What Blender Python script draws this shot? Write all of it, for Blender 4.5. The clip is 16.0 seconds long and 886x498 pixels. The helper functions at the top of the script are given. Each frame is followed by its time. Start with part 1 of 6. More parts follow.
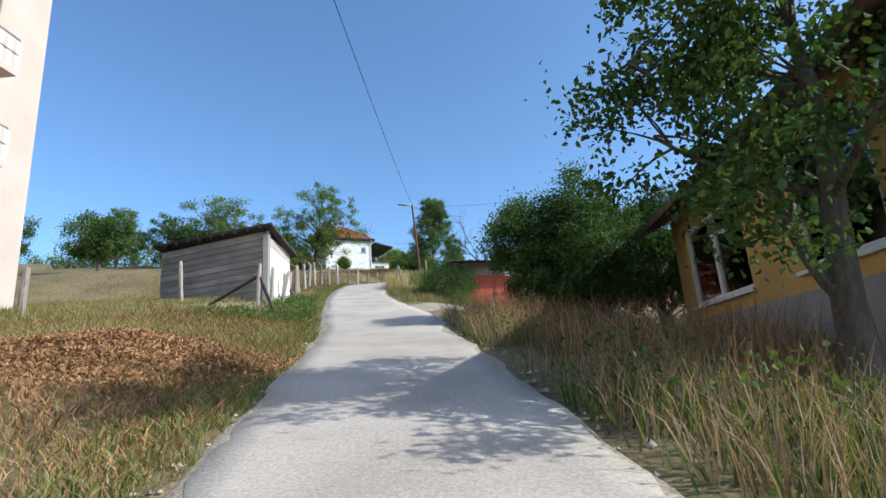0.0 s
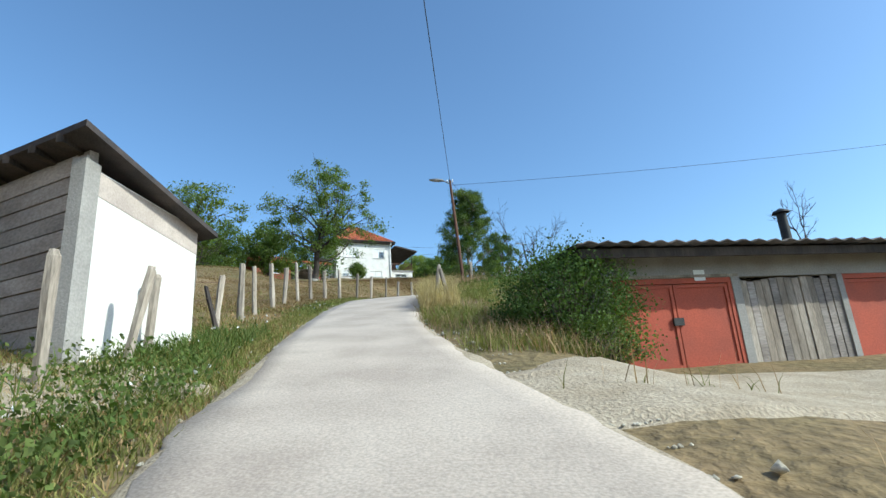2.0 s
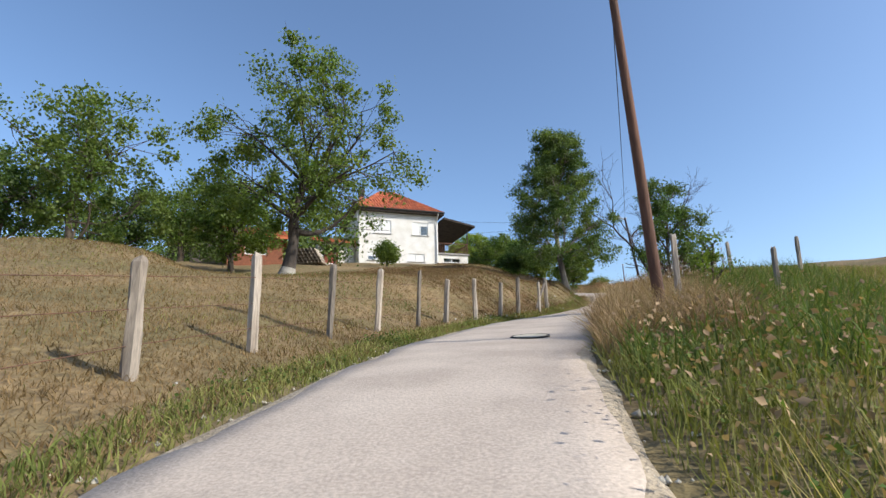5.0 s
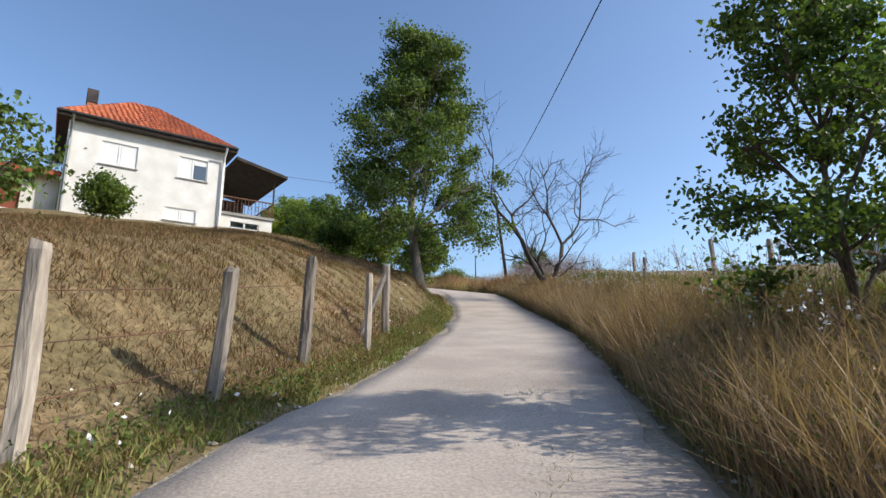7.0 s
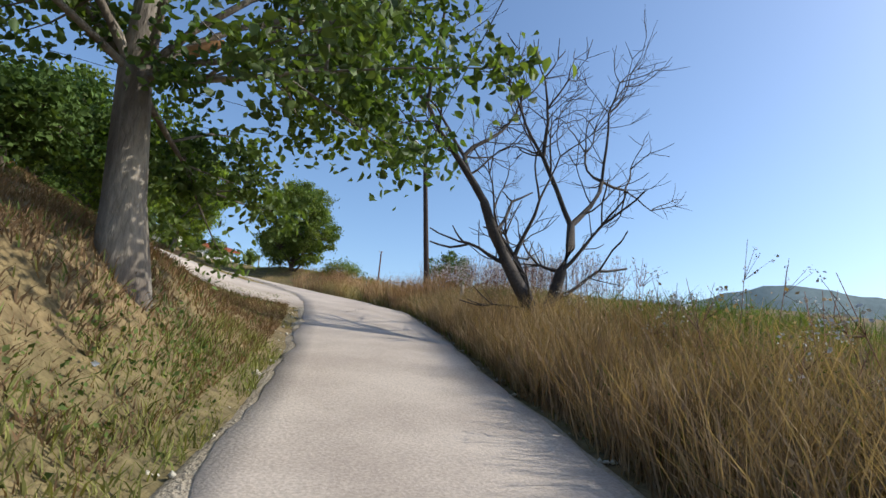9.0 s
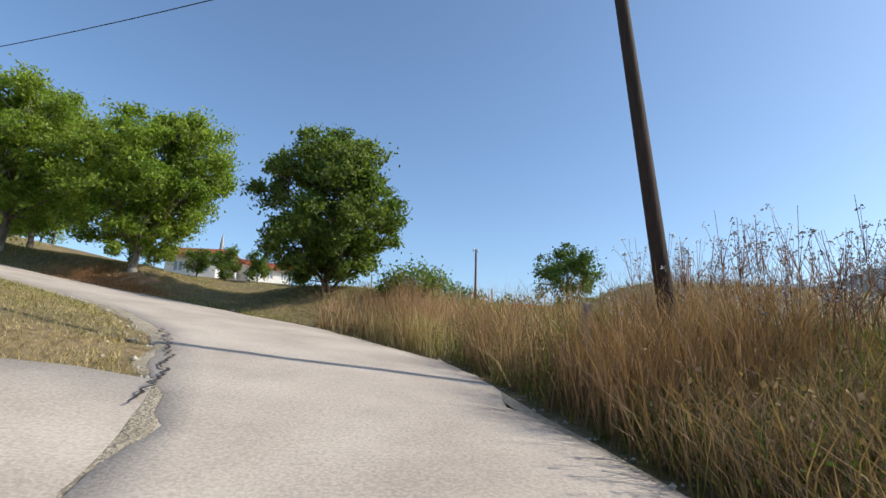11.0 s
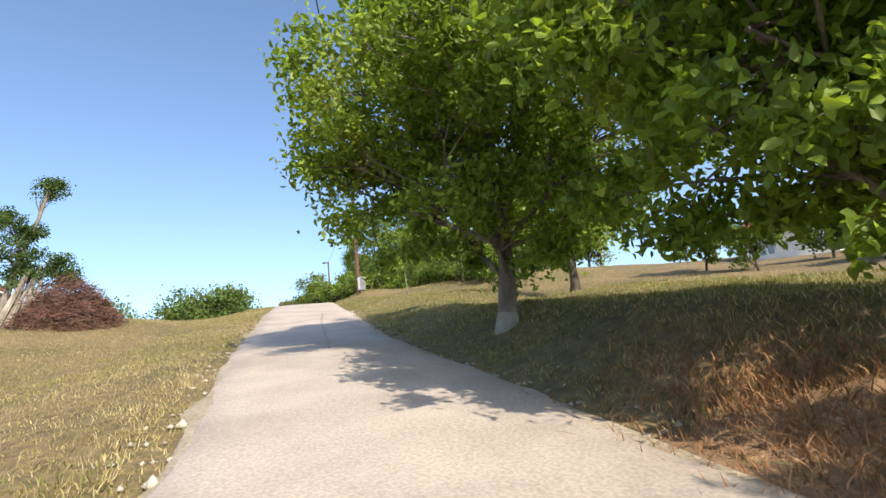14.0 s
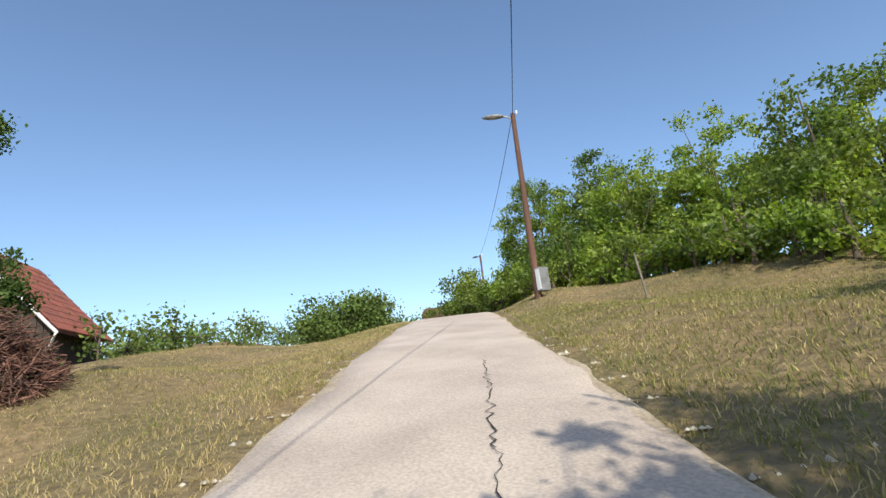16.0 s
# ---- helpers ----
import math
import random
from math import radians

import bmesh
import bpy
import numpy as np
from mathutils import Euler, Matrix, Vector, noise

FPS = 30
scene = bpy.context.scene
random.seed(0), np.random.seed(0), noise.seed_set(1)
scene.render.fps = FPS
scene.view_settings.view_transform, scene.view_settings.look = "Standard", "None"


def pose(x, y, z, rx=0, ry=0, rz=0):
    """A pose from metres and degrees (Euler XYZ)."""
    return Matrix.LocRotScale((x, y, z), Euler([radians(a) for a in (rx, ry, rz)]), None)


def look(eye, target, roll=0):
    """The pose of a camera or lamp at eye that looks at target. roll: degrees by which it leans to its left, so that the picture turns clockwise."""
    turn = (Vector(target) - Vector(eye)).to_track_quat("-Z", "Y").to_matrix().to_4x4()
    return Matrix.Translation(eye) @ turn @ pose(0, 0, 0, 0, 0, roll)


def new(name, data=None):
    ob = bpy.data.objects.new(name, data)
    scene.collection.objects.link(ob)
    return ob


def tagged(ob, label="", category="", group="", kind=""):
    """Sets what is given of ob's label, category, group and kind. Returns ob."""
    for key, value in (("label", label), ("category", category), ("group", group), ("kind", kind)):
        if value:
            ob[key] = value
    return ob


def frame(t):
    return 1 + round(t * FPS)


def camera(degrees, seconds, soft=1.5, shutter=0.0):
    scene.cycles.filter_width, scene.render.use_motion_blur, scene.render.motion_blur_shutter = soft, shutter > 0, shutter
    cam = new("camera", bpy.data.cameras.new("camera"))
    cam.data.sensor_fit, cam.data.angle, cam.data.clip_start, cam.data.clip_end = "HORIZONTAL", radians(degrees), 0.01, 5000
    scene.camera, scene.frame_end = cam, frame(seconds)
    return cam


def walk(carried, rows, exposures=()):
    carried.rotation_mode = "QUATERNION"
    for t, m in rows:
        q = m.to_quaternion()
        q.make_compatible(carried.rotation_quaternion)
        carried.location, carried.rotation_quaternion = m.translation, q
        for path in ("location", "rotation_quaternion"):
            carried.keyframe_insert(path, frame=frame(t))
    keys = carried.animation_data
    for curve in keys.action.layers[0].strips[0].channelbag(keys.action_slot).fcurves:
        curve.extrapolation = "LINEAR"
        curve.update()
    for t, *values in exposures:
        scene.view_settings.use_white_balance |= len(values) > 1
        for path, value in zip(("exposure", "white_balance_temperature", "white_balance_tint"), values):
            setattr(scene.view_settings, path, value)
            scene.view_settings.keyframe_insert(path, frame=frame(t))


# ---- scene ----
cam = camera(81.5, 16.0)
PATH = [
    (0.0, (-1.252, 3.429, 1.864), (-1.159, 13.144, 4.232), -4.12),
    (0.5, (-1.637, 6.740, 2.459), (-1.568, 16.482, 4.711), -3.72),
    (1.0, (-2.039, 10.049, 3.070), (-1.971, 19.784, 5.357), -2.48),
    (1.5, (-2.480, 13.340, 3.705), (-2.516, 23.014, 6.238), -3.08),
    (2.0, (-2.973, 16.592, 4.367), (-3.253, 26.242, 6.973), -3.98),
    (2.5, (-3.480, 19.768, 5.050), (-4.228, 29.397, 7.643), -4.16),
    (3.0, (-3.926, 22.832, 5.751), (-5.269, 32.416, 8.271), -3.71),
    (5.3, (-5.252, 36.357, 9.048), (-6.403, 46.021, 11.347), -0.95),
    (5.5, (-5.298, 37.637, 9.313), (-6.135, 47.330, 11.624), -0.57),
    (6.0, (-5.217, 41.065, 9.916), (-5.249, 50.812, 12.149), -0.52),
    (6.5, (-4.887, 44.588, 10.462), (-4.043, 54.300, 12.692), -0.29),
    (7.0, (-4.285, 48.131, 10.959), (-2.526, 57.775, 12.935), -0.10),
    (7.5, (-3.438, 51.661, 11.430), (-0.772, 61.096, 13.399), 0.21),
    (8.0, (-2.435, 55.180, 11.905), (0.992, 64.347, 13.961), 1.55),
    (8.5, (-1.410, 58.687, 12.406), (2.243, 67.757, 14.502), 2.92),
    (8.7, (-1.044, 60.091, 12.621), (2.589, 69.162, 14.748), 4.03),
    (10.8, (2.146, 74.795, 15.063), (4.261, 84.319, 17.256), 2.63),
    (11.0, (2.281, 76.081, 15.276), (4.139, 85.667, 17.435), 1.83),
    (11.5, (2.184, 79.002, 15.766), (3.123, 88.720, 17.932), 0.23),
    (12.0, (1.644, 81.664, 16.230), (1.208, 91.417, 18.392), -1.87),
    (12.5, (0.657, 84.095, 16.684), (-1.519, 93.594, 18.926), -2.51),
    (13.0, (-0.764, 86.318, 17.147), (-4.604, 95.230, 19.560), -2.64),
    (13.5, (-2.591, 88.348, 17.627), (-8.019, 96.430, 19.913), -4.61),
    (14.0, (-4.777, 90.201, 18.131), (-11.547, 97.212, 20.369), -6.44),
    (14.5, (-7.240, 91.917, 18.659), (-14.936, 97.839, 21.046), -5.69),
    (15.0, (-9.882, 93.554, 19.209), (-18.152, 98.670, 21.543), -6.30),
    (15.5, (-12.628, 95.181, 19.783), (-21.080, 99.929, 22.235), -6.46),
    (16.0, (-15.414, 96.817, 20.368), (-23.860, 101.543, 22.885), -6.50),
]
EXPOSURES = [(0.0, 0.6, 5750, 2), (0.5, 0.68, 6150, -1), (1.0, 0.62, 5750, -4), (1.5, 0.62, 5900, -3), (3.2, 0.46, 5750, -3), (5.4, 0.55, 6600, 10), (8.7, 0.45, 6450, 8), (11.0, 0.47, 6550, 6), (12.3, 0.65, 6550, 8), (13.0, 0.7, 6500, 8), (14.2, 0.9, 7000, 10), (15.2, 0.82, 7000, 8), (16.0, 0.58, 6800, 8)]
walk(cam, [(t, look(eye, target, roll)) for t, eye, target, roll in PATH], EXPOSURES)

# ---- world and sun ----
SUN_EL, SUN_AZ = 35.3, 105.9   # height and compass angle from +y towards +x, degrees
world = bpy.data.worlds.new("world")
scene.world = world
world.use_nodes = True
wn = world.node_tree
sky = wn.nodes.new("ShaderNodeTexSky")
sky.sky_type = 'NISHITA'
sky.sun_disc = False
sky.sun_elevation = radians(SUN_EL)
sky.sun_rotation = radians(SUN_AZ)
sky.altitude = 400
sky.air_density = 1.0
sky.dust_density = 1.7
sky.ozone_density = 4.0
wn.links.new(sky.outputs[0], wn.nodes["Background"].inputs[0])
wn.nodes["Background"].inputs[1].default_value = 0.15
sun_data = bpy.data.lights.new("sun", 'SUN')
sun_data.energy = 3.4
sun_data.angle = radians(0.53)
sun_data.color = (1.0, 0.94, 0.84)
sun = new("sun", sun_data)
sa, se = radians(SUN_AZ), radians(SUN_EL)
sun.matrix_world = look((0, 0, 60), (-math.sin(sa) * math.cos(se), -math.cos(sa) * math.cos(se), 60 - math.sin(se)))

rng = np.random.default_rng(7)


# ---- materials ----
def mat(name, colour, rough=0.8, colour2=None, scale=3.0, fine=40.0, amount=0.35, bump=0.3, bump_dist=0.01, metal=0.0,
        per_object=0.0, per_island=0.0, translucent=0.0, stretch=(1, 1, 1), spec=0.3):
    m = bpy.data.materials.new(name)
    m.use_nodes = True
    n, l = m.node_tree.nodes, m.node_tree.links
    b = n["Principled BSDF"]
    b.inputs["Roughness"].default_value = rough
    b.inputs["Metallic"].default_value = metal
    b.inputs["Specular IOR Level"].default_value = spec
    co = n.new("ShaderNodeTexCoord")
    mp = n.new("ShaderNodeMapping")
    mp.inputs["Scale"].default_value = stretch
    l.new(co.outputs["Object"], mp.inputs[0])
    big, small = n.new("ShaderNodeTexNoise"), n.new("ShaderNodeTexNoise")
    big.inputs["Scale"].default_value, small.inputs["Scale"].default_value = scale, fine
    big.inputs["Detail"].default_value, small.inputs["Detail"].default_value = 5, 3
    l.new(mp.outputs[0], big.inputs["Vector"])
    l.new(mp.outputs[0], small.inputs["Vector"])
    c2 = colour2 or tuple(c * (1 - amount) for c in colour)
    ramp = n.new("ShaderNodeMix")
    ramp.data_type = 'RGBA'
    st = n.new("ShaderNodeMapRange")
    st.inputs["From Min"].default_value, st.inputs["From Max"].default_value = 0.35, 0.65
    l.new(big.outputs["Fac"], st.inputs["Value"])
    l.new(st.outputs[0], ramp.inputs["Factor"])
    ramp.inputs["A"].default_value, ramp.inputs["B"].default_value = (*colour, 1), (*c2, 1)
    hsv = n.new("ShaderNodeHueSaturation")
    l.new(ramp.outputs["Result"], hsv.inputs["Color"])
    mr = n.new("ShaderNodeMapRange")
    mr.inputs["From Min"].default_value, mr.inputs["From Max"].default_value = 0.3, 0.7
    mr.inputs["To Min"].default_value, mr.inputs["To Max"].default_value = 1 - amount * 0.6, 1 + amount * 0.5
    l.new(small.outputs["Fac"], mr.inputs["Value"])
    value = mr.outputs[0]
    for kind, share in (("ShaderNodeObjectInfo", per_object), ("ShaderNodeNewGeometry", per_island)):
        if share:
            src = n.new(kind)
            r = n.new("ShaderNodeMapRange")
            r.inputs["To Min"].default_value, r.inputs["To Max"].default_value = 1 - share, 1 + share
            l.new(src.outputs["Random" if kind == "ShaderNodeObjectInfo" else "Random Per Island"], r.inputs["Value"])
            mu = n.new("ShaderNodeMath")
            mu.operation = 'MULTIPLY'
            l.new(value, mu.inputs[0])
            l.new(r.outputs[0], mu.inputs[1])
            value = mu.outputs[0]
    l.new(value, hsv.inputs["Value"])
    l.new(hsv.outputs[0], b.inputs["Base Color"])
    if bump:
        bp = n.new("ShaderNodeBump")
        bp.inputs["Strength"].default_value, bp.inputs["Distance"].default_value = bump, bump_dist
        l.new(small.outputs["Fac"], bp.inputs["Height"])
        l.new(bp.outputs[0], b.inputs["Normal"])
    if translucent:
        tr, mx = n.new("ShaderNodeBsdfTranslucent"), n.new("ShaderNodeMixShader")
        bright = n.new("ShaderNodeMix")
        bright.data_type, bright.blend_type = 'RGBA', 'MULTIPLY'
        bright.inputs["Factor"].default_value = 1
        bright.inputs["B"].default_value = (1.5, 1.5, 0.6, 1)
        l.new(hsv.outputs[0], bright.inputs["A"])
        l.new(bright.outputs["Result"], tr.inputs["Color"])
        mx.inputs[0].default_value = translucent
        l.new(b.outputs[0], mx.inputs[1])
        l.new(tr.outputs[0], mx.inputs[2])
        l.new(mx.outputs[0], n["Material Output"].inputs[0])
    return m


M = {
    "road": mat("concrete_road", (0.52, 0.44, 0.365), 0.9, (0.41, 0.34, 0.28), 0.9, 38, 0.32, 0.6, 0.008),
    "gravel": mat("pale_gravel", (0.46, 0.385, 0.285), 0.95, (0.35, 0.285, 0.20), 1.5, 25, 0.4, 1.0, 0.03),
    "ground": mat("meadow_ground", (0.155, 0.125, 0.058), 0.95, (0.235, 0.165, 0.085), 0.45, 7, 0.55, 1.0, 0.08),
    "straw": mat("dry_grass", (0.42, 0.29, 0.155), 0.9, (0.30, 0.19, 0.095), 0.8, 5, 0.3, 0, per_island=0.35, translucent=0.25),
    "tall_straw": mat("tall_dry_grass", (0.40, 0.285, 0.175), 0.9, (0.25, 0.165, 0.10), 0.8, 5, 0.3, 0, per_island=0.4, translucent=0.2),
    "pale_straw": mat("pale_dry_grass", (0.48, 0.39, 0.21), 0.9, (0.36, 0.285, 0.14), 0.8, 5, 0.3, 0, per_island=0.35, translucent=0.25),
    "red_straw": mat("reddish_dry_grass", (0.23, 0.14, 0.076), 0.9, (0.15, 0.095, 0.052), 0.8, 5, 0.3, 0, per_island=0.35, translucent=0.2),
    "reed": mat("reddish_reed", (0.44, 0.28, 0.165), 0.9, (0.25, 0.145, 0.08), 0.8, 5, 0.3, 0, per_island=0.45, translucent=0.2),
    "hill_straw": mat("tan_grass", (0.25, 0.168, 0.085), 0.9, (0.17, 0.118, 0.056), 0.8, 5, 0.3, 0, per_island=0.25, translucent=0.2),
    "lime": mat("limewash", (0.36, 0.34, 0.30), 0.95, (0.22, 0.20, 0.17), 4, 30, 0.2, 0.4, 0.006),
    "raw_wood": mat("raw_orange_wood", (0.42, 0.23, 0.10), 0.9, (0.30, 0.16, 0.08), 5, 30, 0.3, 0.6, 0.01),
    "green_grass": mat("green_grass", (0.15, 0.18, 0.045), 0.9, (0.24, 0.22, 0.08), 0.7, 5, 0.3, 0, per_island=0.35, translucent=0.25),
    "weed": mat("weed_leaf", (0.075, 0.125, 0.028), 0.8, (0.12, 0.15, 0.04), 0.9, 6, 0.3, 0, per_island=0.4, translucent=0.3),
    "brown_weed": mat("withered_weed", (0.40, 0.215, 0.10), 0.95, (0.24, 0.125, 0.055), 1.2, 8, 0.4, 0, per_island=0.4),
    "bark": mat("bark", (0.13, 0.105, 0.08), 0.95, (0.075, 0.06, 0.045), 3, 25, 0.5, 1.0, 0.03, stretch=(1, 1, 0.3)),
    "pale_bark": mat("pale_bark", (0.27, 0.235, 0.195), 0.95, (0.10, 0.08, 0.065), 2.5, 20, 0.5, 1.0, 0.03, stretch=(1, 1, 0.3)),
    # Tone lowered so branches read as backlit; that shade is in the colour.
    "dead_bark": mat("dead_bark", (0.085, 0.07, 0.06), 0.95, None, 3, 25, 0.4, 0.8, 0.02),
    "leaf": mat("leaf_green", (0.095, 0.155, 0.034), 0.5, (0.155, 0.20, 0.048), 0.5, 4, 0.3, 0, per_island=0.4, translucent=0.5, spec=0.4),
    "leaf_dark": mat("leaf_dark", (0.06, 0.105, 0.03), 0.7, (0.095, 0.145, 0.04), 0.5, 4, 0.3, 0, per_island=0.4, translucent=0.25, spec=0.12),
    "leaf_mid": mat("leaf_mid", (0.068, 0.12, 0.03), 0.55, (0.12, 0.165, 0.042), 0.5, 4, 0.3, 0, per_island=0.45, translucent=0.4, spec=0.4),
    "leaf_light": mat("leaf_light", (0.17, 0.26, 0.04), 0.5, (0.27, 0.33, 0.06), 0.5, 4, 0.3, 0, per_island=0.4, translucent=0.5, spec=0.4),
    "leaf_far": mat("leaf_far", (0.085, 0.14, 0.03), 0.8, (0.13, 0.18, 0.045), 0.2, 2, 0.35, 0, per_island=0.4, translucent=0.2),
    "plaster": mat("white_plaster", (0.80, 0.78, 0.74), 0.9, (0.68, 0.65, 0.59), 1.3, 30, 0.14, 0.3, 0.004),
    "grey_band": mat("grey_wall_band", (0.50, 0.43, 0.38), 0.95, (0.40, 0.34, 0.30), 2, 30, 0.2, 0.5, 0.006),
    "cream": mat("cream_plaster", (0.60, 0.49, 0.42), 0.9, (0.53, 0.43, 0.36), 0.7, 40, 0.1, 0.3, 0.004),
    "yellow": mat("yellow_plaster", (0.62, 0.40, 0.13), 0.9, (0.52, 0.33, 0.11), 0.8, 40, 0.15, 0.3, 0.004),
    "tile": mat("roof_tile", (0.45, 0.13, 0.055), 0.8, (0.30, 0.085, 0.045), 1.5, 20, 0.3, 0.4, 0.01, per_object=0.2, per_island=0.2),
    "old_tile": mat("old_roof_tile", (0.22, 0.07, 0.05), 0.85, (0.12, 0.05, 0.04), 1.5, 20, 0.4, 0.4, 0.01, per_object=0.25),
    "plank": mat("grey_plank", (0.38, 0.335, 0.30), 0.9, (0.25, 0.215, 0.19), 2, 30, 0.4, 0.8, 0.01, per_object=0.22, stretch=(0.25, 1, 1)),
    "old_wood": mat("weathered_wood", (0.40, 0.345, 0.285), 0.9, (0.23, 0.19, 0.15), 3, 40, 0.4, 0.9, 0.012, per_object=0.3, stretch=(1, 1, 0.15)),
    "dark_wood": mat("dark_wood", (0.075, 0.06, 0.05), 0.9, (0.045, 0.037, 0.032), 3, 30, 0.4, 0.8, 0.01, per_object=0.25, stretch=(1, 1, 0.2)),
    "pole_wood": mat("tarred_pole_wood", (0.17, 0.085, 0.055), 0.85, (0.085, 0.05, 0.038), 2, 30, 0.4, 0.8, 0.01, stretch=(1, 1, 0.08)),
    # Darker copy of pole_wood: the backlit shade is put into the colour.
    "backlit_pole": mat("backlit_pole_wood", (0.065, 0.042, 0.033), 0.85, (0.035, 0.026, 0.022), 2, 30, 0.4, 0.8, 0.01, stretch=(1, 1, 0.08)),
    "felt": mat("tarred_roof", (0.045, 0.04, 0.04), 0.9, (0.08, 0.065, 0.06), 2, 40, 0.4, 0.6, 0.01),
    "eternit": mat("corrugated_cement", (0.17, 0.15, 0.14), 0.95, (0.07, 0.06, 0.055), 1.2, 30, 0.4, 0.6, 0.01),
    "red": mat("red_oxide_paint", (0.42, 0.085, 0.045), 0.7, (0.33, 0.075, 0.045), 1.2, 30, 0.25, 0.3, 0.004),
    "metal": mat("grey_metal", (0.35, 0.35, 0.35), 0.5, None, 3, 30, 0.3, 0.2, 0.003, metal=0.6),
    "dark_metal": mat("dark_metal", (0.05, 0.05, 0.05), 0.6, None, 3, 30, 0.3, 0.2, 0.003, metal=0.3),
    "rust": mat("rusty_metal", (0.17, 0.08, 0.05), 0.8, (0.10, 0.055, 0.04), 4, 30, 0.4, 0.5, 0.005),
    "white": mat("white_paint", (0.78, 0.78, 0.76), 0.5, None, 3, 30, 0.06, 0.1, 0.002),
    "concrete": mat("grey_concrete", (0.36, 0.34, 0.315), 0.95, (0.27, 0.255, 0.235), 1.2, 30, 0.25, 0.6, 0.01),
    "brick": mat("red_brick", (0.33, 0.125, 0.07), 0.9, (0.24, 0.10, 0.06), 4, 30, 0.3, 0.6, 0.01, per_object=0.25, per_island=0.25),
    "brush": mat("dry_brushwood", (0.21, 0.105, 0.075), 0.95, (0.12, 0.07, 0.055), 3, 20, 0.4, 0, per_island=0.4),
    # Air haze is mixed into these two hill colours; none is rendered.
    "hill": mat("haze_tinted_hill", (0.12, 0.17, 0.19), 0.95, (0.095, 0.14, 0.15), 0.02, 0.3, 0.25, 0),
    "hill_far": mat("haze_tinted_far_hill", (0.20, 0.30, 0.43), 0.95, (0.18, 0.27, 0.40), 0.01, 0.2, 0.1, 0),
    "cloth": mat("faded_cloth", (0.35, 0.08, 0.07), 0.9, None, 4, 40, 0.3, 0.2, 0.004),
    "curtain": mat("pale_curtain", (0.62, 0.62, 0.60), 0.9, None, 6, 40, 0.15, 0.2, 0.004),
    "door_brown": mat("brown_door", (0.27, 0.08, 0.05), 0.6, None, 3, 30, 0.2, 0.2, 0.004),
    "earth": mat("bare_earth", (0.34, 0.21, 0.115), 0.95, (0.24, 0.15, 0.08), 1.5, 14, 0.4, 1.0, 0.05),
    "stone": mat("limestone", (0.50, 0.46, 0.38), 0.95, (0.40, 0.36, 0.28), 3, 30, 0.3, 0.8, 0.02, per_island=0.25),
}
gm = bpy.data.materials.new("window_glass")
gm.use_nodes = True
gn, gl = gm.node_tree.nodes, gm.node_tree.links
gn.remove(gn["Principled BSDF"])
clear, gloss, fres, both = gn.new("ShaderNodeBsdfTransparent"), gn.new("ShaderNodeBsdfGlossy"), gn.new("ShaderNodeFresnel"), gn.new("ShaderNodeMixShader")
clear.inputs["Color"].default_value = (0.86, 0.89, 0.88, 1)
gloss.inputs["Roughness"].default_value = 0.03
fres.inputs["IOR"].default_value = 1.9
gl.new(fres.outputs[0], both.inputs[0])
gl.new(clear.outputs[0], both.inputs[1])
gl.new(gloss.outputs[0], both.inputs[2])
gl.new(both.outputs[0], gn["Material Output"].inputs[0])
M["glass"] = gm


# ---- mesh helpers ----
def raw(name, verts, faces, material, parent=None, label="", smooth=False):
    me = bpy.data.meshes.new(name)
    v = np.asarray(verts, dtype=np.float32).reshape(-1, 3)
    if isinstance(faces, np.ndarray):
        k = faces.shape[1]
        me.vertices.add(len(v))
        me.vertices.foreach_set("co", v.ravel())
        me.loops.add(faces.size)
        me.loops.foreach_set("vertex_index", faces.astype(np.int32).ravel())
        me.polygons.add(len(faces))
        me.polygons.foreach_set("loop_start", np.arange(0, faces.size, k, dtype=np.int32))
        me.update(calc_edges=True)
    else:
        me.from_pydata(v.tolist(), [], faces)
    if smooth:
        me.polygons.foreach_set("use_smooth", np.ones(len(me.polygons), dtype=bool))
    me.materials.append(M[material])
    ob = new(name, me)
    if label:
        ob["label"] = label
    if parent is not None:
        ob.parent = parent
    return ob


def part(name, bm, material, parent, label=""):
    me = bpy.data.meshes.new(name)
    bm.normal_update()
    bm.to_mesh(me)
    bm.free()
    me.materials.append(M[material])
    ob = new(name, me)
    ob.parent = parent
    if label:
        ob["label"] = label
    return ob


def box(bm, x0, x1, y0, y1, z0, z1, m=None, bevel=0.0):
    r = bmesh.ops.create_cube(bm, size=1)["verts"]
    bmesh.ops.scale(bm, vec=(x1 - x0, y1 - y0, z1 - z0), verts=r)
    bmesh.ops.translate(bm, vec=((x0 + x1) / 2, (y0 + y1) / 2, (z0 + z1) / 2), verts=r)
    if bevel:
        es = list({e for v in r for e in v.link_edges})
        r = bmesh.ops.bevel(bm, geom=es, offset=bevel, segments=1, affect='EDGES')["verts"]
    if m is not None:
        bmesh.ops.transform(bm, matrix=m, verts=r)
    return r


def boxed(name, parent, material, x0, x1, y0, y1, z0, z1, label="", bevel=0.0, m=None):
    bm = bmesh.new()
    box(bm, x0, x1, y0, y1, z0, z1, m, bevel)
    return part(name, bm, material, parent, label)


def empty(name, m, label, category, group=""):
    ob = new(name)
    ob.empty_display_size = 0.2
    ob.matrix_world = m
    return tagged(ob, label, category, group)


